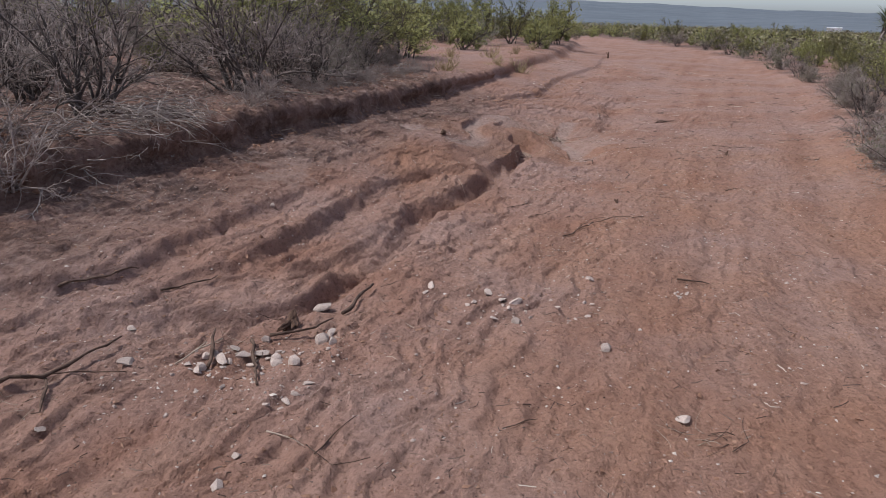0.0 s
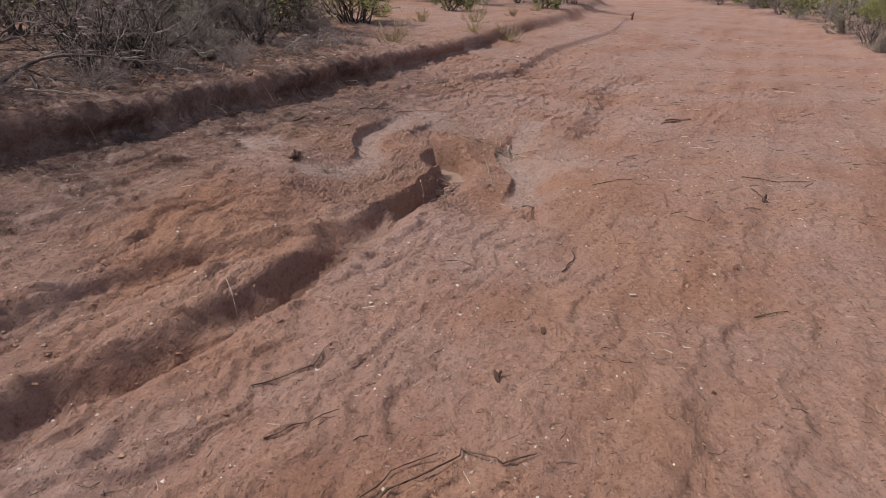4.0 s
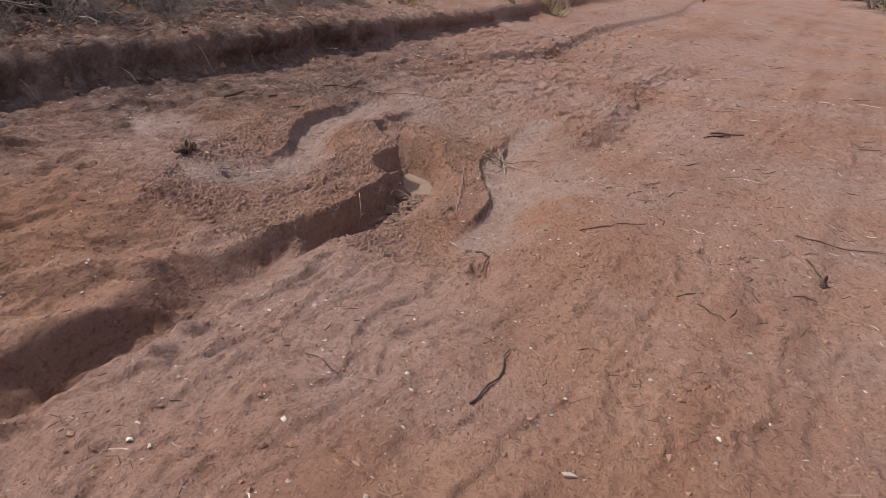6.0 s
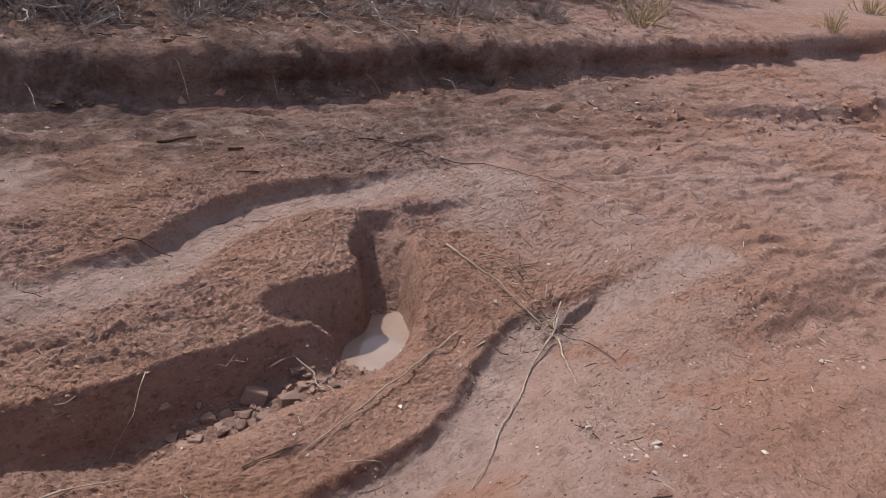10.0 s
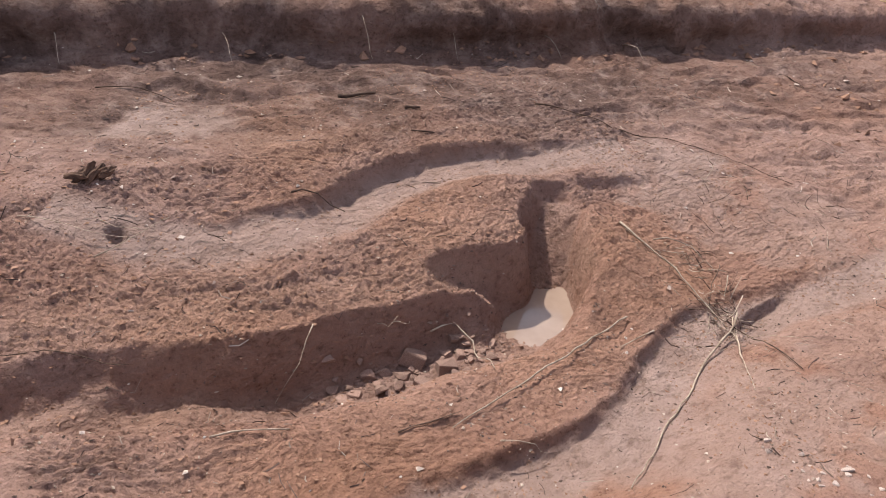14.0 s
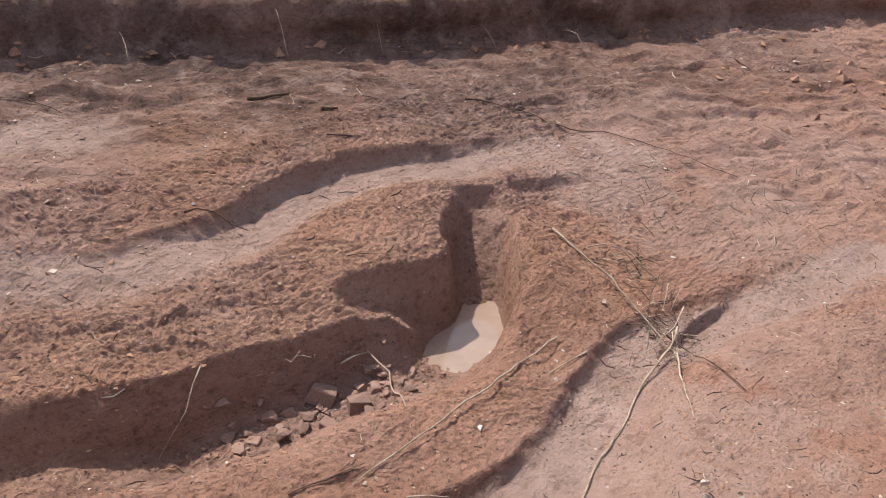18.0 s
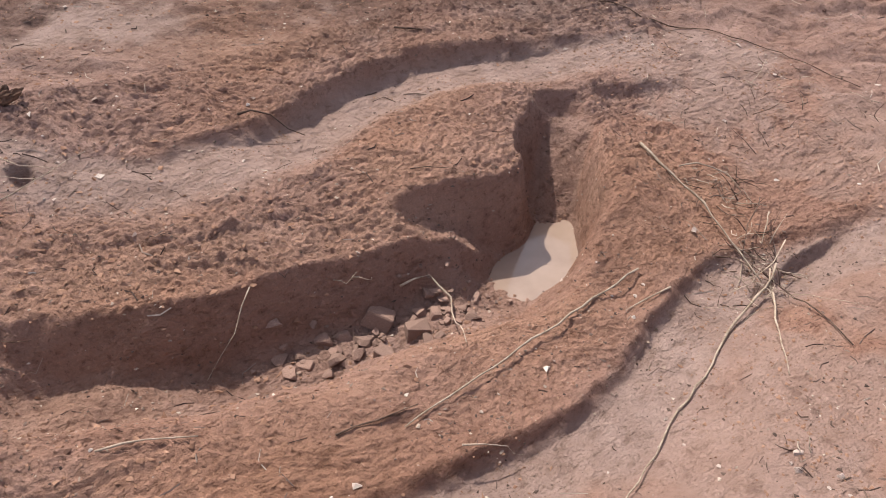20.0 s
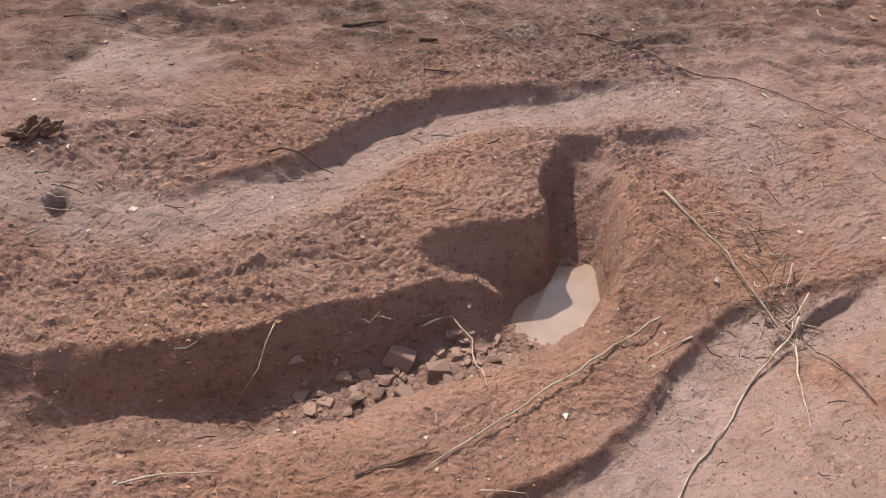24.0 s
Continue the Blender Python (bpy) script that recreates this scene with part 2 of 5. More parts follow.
def land(x, y, fine=True):
    """Height of the ground without its crust, and how much silt lies there, at points of the plan (numpy arrays)."""
    x, y = np.asarray(x, float), np.asarray(y, float)
    bank, edge = np.interp(y, BANK_Y, BANK_X), np.interp(y, EDGE_Y, EDGE_X)
    s = (x - bank) / (1 + 0.12 * np.clip(y - 14, 0, 40))
    near = np.exp(-((x - 1) / 14) ** 2 - ((y - 8) / 18) ** 2)
    wob = bank_line(x, y) * near
    z = np.interp(s + wob, PROFILE_S, PROFILE_Z)
    z = z - 0.011 * (np.clip(y, 0, 16) - 7)
    z = z + 0.035 * smooth(9.6, 8.4, y) * smooth(2.3, 0.5, s)
    # bank grows away along the road, and the far left lies open
    z = z - 0.05 * smooth(11.5, 15, y) * smooth(0.05, -0.2, s)
    # verge on the right
    r = x - edge + 0.15 * relief(y * 0.8, x * 0.3, 5) * near
    z = z + 0.10 * smooth(-0.25, 0.15, r) + 0.12 * smooth(0.2, 3, r)
    # hummocks of the scrub land, none on the road
    off = np.maximum(smooth(-0.3, -2.5, s), smooth(0.3, 2.5, r))
    z = z + off * (0.16 * relief(x * 0.35, y * 0.35, 6) + 0.08 * relief(x * 0.9, y * 0.9, 7))
    # the plain falls away to the right and ahead
    far = np.hypot(x, y)
    z = z - 0.012 * np.clip(far - 30, 0, 3000) - 0.012 * np.clip(x - 12, 0, 900)
    for px, py, rx, ry, dz in SWELLS:
        z = z + dz * np.exp(-((x - px) / rx) ** 2 - ((y - py) / ry) ** 2)
    silt = np.zeros(x.shape)
    m = (x > -4) & (x < 7) & (y > 1) & (y < 31)
    if m.any():
        ax, ay, az = x[m], y[m], z[m]
        core = smooth(-0.1, 0.3, ax) * smooth(2.4, 2.1, ax) * smooth(8.0, 8.5, ay) * smooth(11.5, 11.1, ay)
        bend = 0.035 - 0.017 * core
        wx = ax + bend * relief(ax * 3.2, ay * 3.2, 11) + (0.022 - 0.010 * core) * relief(ax * 9, ay * 9, 12) + 0.004 * relief(ax * 24, ay * 24, 22)
        wy = ay + bend * relief(ax * 3.2, ay * 3.2, 13) + (0.022 - 0.010 * core) * relief(ax * 9, ay * 9, 14) + 0.004 * relief(ax * 24, ay * 24, 23)
        cut = np.zeros(ax.shape)
        sil = np.zeros(ax.shape)
        for name, course in GULLIES.items():
            k = course_box(ax, ay, course)
            d, left, (depth, half, wl, wr) = along(wx[k], wy[k], course)
            crisp = 0.0 if name in ("rut", "far_rut", "shelf") else 0.7
            fall = wall_shape(d, half, left, wl, wr, crisp)
            cut[k] = np.maximum(cut[k], depth * fall)
            if name == "north":
                sil[k] = np.maximum(sil[k], fall * (depth > 0.015))
        for px, py, depth, radius in PITS:
            cut = np.maximum(cut, depth * (1 - smooth(0.5, 1.3, np.hypot(wx - px, wy - py) / radius)))
        az = az - cut
        for name, course in CHANNELS.items():
            k = course_box(ax, ay, course)
            d, left, (bed, half, wl, wr) = along(wx[k], wy[k], course)
            if name == "apron":
                u = np.clip((d - half) / np.where(left, wl, wr), 0, 1)
                fall = np.where(left, (1 - u) ** 1.15, 1 - smooth(0, 1, u))
            else:
                if name == "bed":
                    wl = wl * (1.1 + 0.6 * relief(ay[k] * 3.2, 0 * ay[k] + 0.5, 71))
                    half = half * (1 + 0.4 * relief(ay[k] * 4.1, 0 * ay[k] + 1.5, 72))
                fall = wall_shape(d, half, left, wl, wr, 0.75)
            az[k] = az[k] - np.maximum(az[k] - bed, 0) * fall
            if name == "fork":
                sil[k] = np.maximum(sil[k], fall)
            if name in ("bed", "pool"):
                sil[k] = np.maximum(sil[k], 0.5 * smooth(0.6, 0.95, fall))
        # tongues of slumped soil below the rim
        for px, py, rx, ry, dz in ((1.05, 9.86, 0.05, 0.06, 0.06), (0.74, 8.62, 0.05, 0.2, 0.04), (0.89, 8.84, 0.05, 0.14, 0.035), (0.84, 9.05, 0.03, 0.14, 0.03)):
            az = az + dz * np.exp(-((wx - px) / rx) ** 2 - ((wy - py) / ry) ** 2)
        z[m] = az
        silt[m] = sil
    for px, py, rx, ry, full in ((-0.34, 9.42, 0.16, 0.34, 0.9), (0.95, 11.15, 0.35, 0.4, 0.75), (1.45, 11.3, 0.4, 0.5, 0.6), (1.7, 9.0, 0.22, 0.25, 0.8), (-1.3, 6.4, 0.3, 0.6, 0.6), (-0.6, 8.2, 0.2, 0.4, 0.5), (2.0, 9.95, 0.36, 0.7, 0.72), (2.0, 10.7, 0.4, 0.5, 0.55), (1.75, 8.9, 0.3, 0.4, 0.6)):
        d = np.hypot((x - px) / rx, (y - py) / ry) + 0.7 * relief(x * 5, y * 5, 35) + 0.4 * relief(x * 14, y * 14, 36)
        silt = np.maximum(silt, full * smooth(1.15, 0.5, d))
    # a gritty brown patch beside the wash
    d = np.hypot((x - 1.93) / 0.14, (y - 9.5) / 0.22) + 0.6 * relief(x * 8, y * 8, 37)
    silt = silt * (1 - 0.75 * smooth(1.3, 0.4, d))
    return z, silt


def scarps(phase, rough):
    """Gentle rises that break off in small scarps, 0 to 1."""
    f = phase - np.floor(phase)
    return smooth(0, 1, f / (1 - rough)) * (f < 1 - rough) + smooth(1, 1 - rough, f) * (f >= 1 - rough)


def crust(x, y, silt, steep, cell):
    """Streaks, scarps, clods and crumbs of the dried crust; the finest only where the sheet is fine enough."""
    s = x - np.interp(y, BANK_Y, BANK_X)
    zone = smooth(6.8, 5.0, x) * smooth(20, 17, y) * smooth(-2.6, -1.8, s)
    down, across = x * 0.36 + y * 0.93, x * 0.93 - y * 0.36
    w1, w2 = relief(x * 1.1, y * 1.1, 24), relief(x * 2.7, y * 2.7, 25)
    down, across = down + 0.2 * w1, across + 0.12 * w2 + 0.05 * relief(x * 6, y * 6, 45)
    # rough in the wash, smoother on the beaten track
    sm = np.interp(s - 0.8 * smooth(7, 4.5, y), (-1, 0, 2.5, 3.3, 6), (1, 1, 1, 0.55, 0.4))
    sm = sm * (1 - 0.5 * smooth(1.12, 1.3, x) * smooth(8.3, 9, y) * smooth(11.2, 10.7, y)) * (1 - 0.3 * smooth(11, 16, y))
    sm = sm * (1 - 0.78 * np.clip(silt, 0, 1)) * (1 - 0.8 * steep)
    patch = smooth(-0.25, 0.25, relief(x * 1.9, y * 1.9, 29))
    # the banks of the wash are finer grained
    calm = 1 - 0.55 * smooth(-0.4, 0.1, x) * smooth(2.4, 2.0, x) * smooth(8.0, 8.6, y) * smooth(11.6, 11.0, y)
    h = calm * (relief(down * 1.6, across * 6, 15) * 0.028 + relief(x * 7, y * 7, 17) * 0.010)
    h = h + calm * 0.022 * (scarps(across * 5.5 + 1.1 * relief(down * 1.1, across * 2.2, 46), 0.16) - 0.5) * (0.35 + 0.65 * patch)
    if cell < 0.03:
        h = h + calm * (relief(down * 5, across * 15, 16) * 0.020 + relief(down * 14, across * 22, 66) * 0.010)
        h = h + calm * 0.012 * (scarps(across * 13 + 2.6 * relief(down * 3.4, across * 5, 47), 0.2) - 0.5) * (0.3 + 0.7 * smooth(-0.2, 0.2, relief(x * 3.3, y * 3.3, 48)))
        h = h + calm * (np.abs(relief(down * 7, across * 19, 20)) - 0.2) * 0.018
    if cell < 0.01:
        h = h + (np.abs(relief(down * 17, across * 38, 28)) - 0.2) * 0.017 * (0.5 + 0.8 * patch)
        h = h + 0.005 * (scarps(across * 27 + 3.2 * relief(down * 9, across * 12, 49), 0.25) - 0.5)
        h = h + (np.abs(relief(down * 40, across * 56, 18)) - 0.2) * 0.018 + relief(x * 85, y * 85, 19) * 0.006
    # clods on the crumbling bank
    bank = smooth(0.0, -0.12, s) * smooth(18, 15, y)
    h = h * (1 - 0.5 * bank) + bank * (0.05 * (np.abs(relief(x * 6, y * 6, 67)) - 0.2) + 0.035 * relief(x * 13, y * 13, 68) + (0.02 * (np.abs(relief(x * 24, y * 24, 69)) - 0.2) if cell < 0.03 else 0))
    # hoof dents on the track
    dent = -0.012 * smooth(0.2, 0.42, relief(x * 4, y * 4, 27)) * np.clip(1.2 - sm, 0, 0.8) - 0.006 * smooth(0.15, 0.4, relief(x * 9, y * 9, 50)) * np.clip(1.1 - sm, 0, 0.8)
    h = zone * (sm * h + dent * (1 - 0.6 * steep))
    if cell < 0.03:
        # earth walls: faint layers and small knobs
        h = h + steep * (0.012 * relief(down * 5, across * 26, 75) + relief(x * 16, y * 16, 51) * 0.009 + relief(x * 38, y * 38, 52) * 0.004 * (cell < 0.01))
    return h


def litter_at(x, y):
    """How much the soil greys: leaf and twig litter on the scrub land, a darker band below the left bank, none on the
    track.
    """
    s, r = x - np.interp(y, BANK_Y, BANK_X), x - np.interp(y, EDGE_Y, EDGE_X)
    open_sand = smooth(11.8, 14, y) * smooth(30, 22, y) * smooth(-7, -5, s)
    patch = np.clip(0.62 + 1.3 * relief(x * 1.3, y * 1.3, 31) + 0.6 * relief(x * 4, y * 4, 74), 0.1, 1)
    # patchy darker band along the foot of the left bank
    foot_band = 0.86 * smooth(1.45, 0.5, s) * smooth(15, 12, y) * (0.8 + 0.7 * relief(x * 2.1, y * 2.1, 32))
    return np.clip(np.maximum(foot_band, np.maximum(smooth(-0.06, -0.26, s) * (1 - 0.85 * open_sand), smooth(0.1, 0.6, r)) * patch), 0, 1)


def ochre_at(x, y, steep):
    """Where the soil is a warm ochre: on the dry ridges between the gullies and on the crown of the track."""
    blobs = 0 * x
    for px, py, rx, ry, turn in ((0.62, 9.45, 0.34, 1.25, -12), (1.4, 9.45, 0.22, 0.9, 0), (1.3, 10.45, 0.24, 0.3, 0), (1.95, 9.3, 0.4, 0.45, 0), (-0.1, 10.0, 0.3, 0.6, -15), (0.0, 7.2, 0.5, 1.2, -15)):
        c, s = math.cos(radians(turn)), math.sin(radians(turn))
        u, v = ((x - px) * c - (y - py) * s) / rx, ((x - px) * s + (y - py) * c) / ry
        blobs = np.maximum(blobs, smooth(1.5, 0.5, np.hypot(u, v)))
    crown = smooth(0.3, 1.3, x - 0.36 * (y - 5)) * smooth(11.5, 8.5, y) * smooth(1.0, 3.0, y + x)
    far_crown = 0.2 * smooth(1.6, 3.0, x - 0.3 * (y - 8)) * smooth(5, 9, y)
    o = np.maximum(np.maximum(blobs, 0.8 * crown), far_crown)
    return np.clip(o * (0.75 + 0.8 * relief(x * 2.3, y * 2.3, 61)) + 0.5 * relief(x * 0.8, y * 0.8, 62), 0, 1) * (1 - 0.3 * steep)


# ---------- materials ----------
def material(name, rough=0.9):
    m = bpy.data.materials.new(name)
    m.use_nodes = True
    b = m.node_tree.nodes["Principled BSDF"]
    b.inputs["Roughness"].default_value = rough
    b.inputs["Specular IOR Level"].default_value = 0.25
    return m, m.node_tree, b


def add(nt, kind, **sets):
    n = nt.nodes.new(kind)
    for k, v in sets.items():
        n.inputs[k.replace("_", " ")].default_value = v
    return n


def ramp(nt, source, stops):
    r = nt.nodes.new("ShaderNodeValToRGB")
    while len(r.color_ramp.elements) < len(stops):
        r.color_ramp.elements.new(0.5)
    for e, (p, c) in zip(r.color_ramp.elements, stops):
        e.position, e.color = p, (*c, 1) if len(c) == 3 else c
    nt.links.new(source, r.inputs[0])
    return r


def mixed(nt, fac, a, b, mode="MIX"):
    m = nt.nodes.new("ShaderNodeMix")
    m.data_type, m.blend_type = "RGBA", mode
    for sock, v in ((m.inputs[0], fac), (m.inputs[6], a), (m.inputs[7], b)):
        if hasattr(v, "links"):
            nt.links.new(v, sock)
        else:
            sock.default_value = v if isinstance(v, float) else (*v, 1)
    return m.outputs[2]


def grained(name, dark, light, scale, rough=0.9, bump=0.3, stretch=(1, 1, 1), fleck=None, depth=0.01):
    """A rough natural surface: two scales of noise in colour, with a fine relief, a little different on each object."""
    m, nt, b = material(name, rough)
    co = nt.nodes.new("ShaderNodeTexCoord")
    info = nt.nodes.new("ShaderNodeObjectInfo")
    mp = nt.nodes.new("ShaderNodeMapping")
    mp.inputs["Scale"].default_value = stretch
    nt.links.new(co.outputs["Object"], mp.inputs[0])
    n1, n2 = add(nt, "ShaderNodeTexNoise", Scale=scale, Detail=5.0), add(nt, "ShaderNodeTexNoise", Scale=scale * 6, Detail=4.0)
    for n in (n1, n2):
        nt.links.new(mp.outputs[0], n.inputs[0])
    c = ramp(nt, n1.outputs[0], [(0.3, dark), (0.7, light)]).outputs[0]
    f = ramp(nt, n2.outputs[0], [(0.3, (0.72,) * 3), (0.7, (1.2,) * 3)]).outputs[0]
    c = mixed(nt, 0.8, c, f, "MULTIPLY")
    v = ramp(nt, info.outputs["Random"], [(0, (0.78,) * 3), (1, (1.15,) * 3)]).outputs[0]
    c = mixed(nt, 1.0, c, v, "MULTIPLY")
    nt.links.new(c, b.inputs["Base Color"])
    bp = add(nt, "ShaderNodeBump", Strength=bump, Distance=depth)
    nt.links.new(n2.outputs[0], bp.inputs["Height"])
    nt.links.new(bp.outputs[0], b.inputs["Normal"])
    return m


def soil_material():
    m, nt, b = material("red_soil", 0.95)
    b.inputs["Specular IOR Level"].default_value = 0.12
    co = nt.nodes.new("ShaderNodeTexCoord")
    mp = nt.nodes.new("ShaderNodeMapping")
    mp.inputs["Rotation"].default_value = (0, 0, radians(19))
    mp.inputs["Scale"].default_value = (1, 0.55, 1)
    nt.links.new(co.outputs["Object"], mp.inputs[0])

    lengthwise = nt.nodes.new("ShaderNodeMapping")
    lengthwise.inputs["Scale"].default_value = (1, 0.1, 1)
    turned = nt.nodes.new("ShaderNodeMapping")
    turned.inputs["Rotation"].default_value = (0, 0, radians(21))
    nt.links.new(co.outputs["Object"], turned.inputs[0])
    nt.links.new(turned.outputs[0], lengthwise.inputs[0])

    def noise_at(scale, detail, rough=0.55, streaked=False):
        n = add(nt, "ShaderNodeTexNoise", Scale=scale, Detail=detail, Roughness=rough)
        nt.links.new((mp.outputs[0] if streaked else co.outputs["Object"]), n.inputs[0])
        return n.outputs[0]
    def stretched(out, low, high):
        n = add(nt, "ShaderNodeMapRange", From_Min=low, From_Max=high)
        nt.links.new(out, n.inputs["Value"])
        return n.outputs[0]
    broad, mid = noise_at(0.7, 4.0), stretched(noise_at(9.0, 6.0, 0.65), 0.3, 0.7)
    flake, grit, dust = stretched(noise_at(34.0, 5.0, 0.6, True), 0.33, 0.67), stretched(noise_at(55.0, 6.0, 0.7), 0.36, 0.64), stretched(noise_at(230.0, 3.0, 0.6), 0.32, 0.68)
    tracks = add(nt, "ShaderNodeTexNoise", Scale=3.6, Detail=6.0, Roughness=0.6)
    nt.links.new(lengthwise.outputs[0], tracks.inputs[0])
    streak = tracks.outputs[0]
    peel = stretched(noise_at(26.0, 4.0, 0.55, True), 0.45, 0.55)
    red = ramp(nt, streak, [(0.3, (0.205, 0.108, 0.076)), (0.5, (0.259, 0.143, 0.104)), (0.7, (0.302, 0.179, 0.132))]).outputs[0]
    pale = ramp(nt, mid, [(0.1, (0.240, 0.153, 0.127)), (0.9, (0.332, 0.229, 0.197))]).outputs[0]
    base = mixed(nt, ramp(nt, broad, [(0.38, (0, 0, 0)), (0.60, (0.75,) * 3)]).outputs[0], red, pale)
    silt = nt.nodes.new("ShaderNodeAttribute")
    silt.attribute_name = "silt"
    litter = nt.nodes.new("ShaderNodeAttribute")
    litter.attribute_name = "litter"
    ochre = nt.nodes.new("ShaderNodeAttribute")
    ochre.attribute_name = "ochre"
    warm = ramp(nt, streak, [(0.3, (0.231, 0.119, 0.073)), (0.5, (0.289, 0.155, 0.099)), (0.7, (0.338, 0.193, 0.127))]).outputs[0]
    base = mixed(nt, ramp(nt, ochre.outputs["Fac"], [(0.05, (0, 0, 0)), (1.0, (0.58,) * 3)]).outputs[0], base, warm)
    # dark tone for the scrub litter and for the band below the bank
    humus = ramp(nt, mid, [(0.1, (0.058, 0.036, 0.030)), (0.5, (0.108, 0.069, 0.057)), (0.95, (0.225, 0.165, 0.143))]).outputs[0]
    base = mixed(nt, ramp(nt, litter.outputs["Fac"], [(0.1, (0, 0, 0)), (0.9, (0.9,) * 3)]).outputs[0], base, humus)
    grey = ramp(nt, mid, [(0.1, (0.255, 0.178, 0.149)), (0.9, (0.332, 0.241, 0.208))]).outputs[0]
    base = mixed(nt, ramp(nt, silt.outputs["Fac"], [(0.3, (0, 0, 0)), (0.9, (0.8,) * 3)]).outputs[0], base, grey)
    rough_part = ramp(nt, silt.outputs["Fac"], [(0.2, (1, 1, 1)), (0.8, (0.18,) * 3)]).outputs[0]
    base = mixed(nt, rough_part, base, ramp(nt, grit, [(0.0, (0.62, 0.58, 0.56)), (0.2, (0.98, 0.97, 0.96)), (0.8, (1.05, 1.04, 1.04)), (1.0, (1.2, 1.18, 1.17))]).outputs[0], "MULTIPLY")
    base = mixed(nt, 1.0, base, ramp(nt, flake, [(0.0, (0.72, 0.69, 0.67)), (0.33, (1, 1, 1)), (1, (1.06, 1.06, 1.06))]).outputs[0], "MULTIPLY")
    base = mixed(nt, rough_part, base, ramp(nt, dust, [(0.0, (0.9,) * 3), (1.0, (1.09,) * 3)]).outputs[0], "MULTIPLY")
    nt.links.new(base, b.inputs["Base Color"])
    last = None
    for height_, dist in ((mid, 0.008), (peel, 0.004), (flake, 0.009), (grit, 0.0042), (dust, 0.0006)):
        bp = add(nt, "ShaderNodeBump", Strength=1.0, Distance=dist)
        nt.links.new(height_, bp.inputs["Height"])
        if last:
            nt.links.new(last.outputs[0], bp.inputs["Normal"])
        last = bp
    nt.links.new(last.outputs[0], b.inputs["Normal"])
    return m


SOIL = soil_material()
STONE = grained("pale_limestone", (0.30, 0.222, 0.185), (0.58, 0.475, 0.41), 18, 0.85, 0.4)
REDSTONE = grained("red_sandstone", (0.17, 0.102, 0.078), (0.32, 0.21, 0.168), 22, 0.9, 0.4)
CLOD = grained("dark_crusted_wood", (0.05, 0.03, 0.022), (0.16, 0.09, 0.06), 25, 0.95, 0.6)
DARKTWIG = grained("dark_dead_wood", (0.045, 0.026, 0.018), (0.14, 0.088, 0.064), 30, 0.9, 0.3)
PALETWIG = grained("bleached_dead_wood", (0.24, 0.175, 0.125), (0.46, 0.37, 0.29), 30, 0.85, 0.3)
GREYBARK = grained("grey_weathered_bark", (0.17, 0.13, 0.113), (0.40, 0.325, 0.288), 20, 0.9, 0.2)
PALEBRUSH = grained("pale_grey_dead_wood", (0.18, 0.143, 0.125), (0.42, 0.35, 0.31), 20, 0.9, 0.2)
DARKBARK = grained("dark_shrub_bark", (0.045, 0.034, 0.03), (0.15, 0.12, 0.105), 20, 0.9, 0.2)
LEAF = grained("olive_green_leaf", (0.175, 0.175, 0.055), (0.36, 0.345, 0.12), 6, 0.7, 0.0)
DULLLEAF = grained("grey_green_leaf", (0.10, 0.10, 0.06), (0.24, 0.23, 0.15), 6, 0.8, 0.0)
STRAW = grained("dry_straw", (0.24, 0.17, 0.09), (0.46, 0.36, 0.21), 10, 0.85, 0.0)
# the hills' base colour has the blue-grey of distance haze painted in
HILL = grained("haze_tinted_hill", (0.092, 0.106, 0.124), (0.13, 0.146, 0.164), 0.004, 1.0, 0.0)
WHITE = grained("white_sheet_metal", (0.72, 0.72, 0.72), (0.82, 0.82, 0.82), 0.2, 0.5, 0.0)
YUCCALEAF = grained("yucca_blade", (0.07, 0.08, 0.03), (0.17, 0.18, 0.07), 4, 0.6, 0.0)


def water_material():
    m, nt, b = material("muddy_water", 0.07)
    co = nt.nodes.new("ShaderNodeTexCoord")
    n = add(nt, "ShaderNodeTexNoise", Scale=9.0, Detail=4.0)
    nt.links.new(co.outputs["Object"], n.inputs[0])
    nt.links.new(ramp(nt, n.outputs[0], [(0.3, (0.235, 0.168, 0.132)), (0.7, (0.285, 0.212, 0.17))]).outputs[0], b.inputs["Base Color"])
    b.inputs["Specular IOR Level"].default_value = 0.5
    return m


WATER = water_material()


# ---------- mesh helpers ----------
def mesh_object(name, verts, faces, mat, parent=None, label="", shade=True):
    me = bpy.data.meshes.new(name)
    me.from_pydata(verts, [], faces)
    me.materials.append(mat)
    if shade:
        me.shade_smooth()
    ob = new(name, me)
    if parent is not None:
        ob.parent = parent
    if label:
        ob["label"] = label
    return ob


def tube(verts, faces, points, radii, sides=4):
    """Adds a tapering tube along points to the lists."""
    start = len(verts)
    n = len(points)
    for i, p in enumerate(points):
        d = (points[min(i + 1, n - 1)] - points[max(i - 1, 0)]).normalized()
        u = d.orthogonal().normalized()
        v = d.cross(u)
        for k in range(sides):
            a = 2 * math.pi * k / sides
            verts.append(p + (u * math.cos(a) + v * math.sin(a)) * radii[i])
    for i in range(n - 1):
        for k in range(sides):
            a, b = start + i * sides + k, start + i * sides + (k + 1) % sides
            faces.append((a, b, b + sides, a + sides))
    faces.append(tuple(range(start + sides - 1, start - 1, -1)))
    faces.append(tuple(range(start + (n - 1) * sides, start + n * sides)))


def wander(rng, start, heading, length, steps, bend, lift=0.0):
    """Points of a crooked branch."""
    pts, p, d = [Vector(start)], Vector(start), Vector(heading).normalized()
    for _ in range(steps):
        d = (d + Vector((rng.gauss(0, bend), rng.gauss(0, bend), rng.gauss(0, bend) + lift))).normalized()
        p = p + d * (length / steps)
        pts.append(p.copy())
    return pts


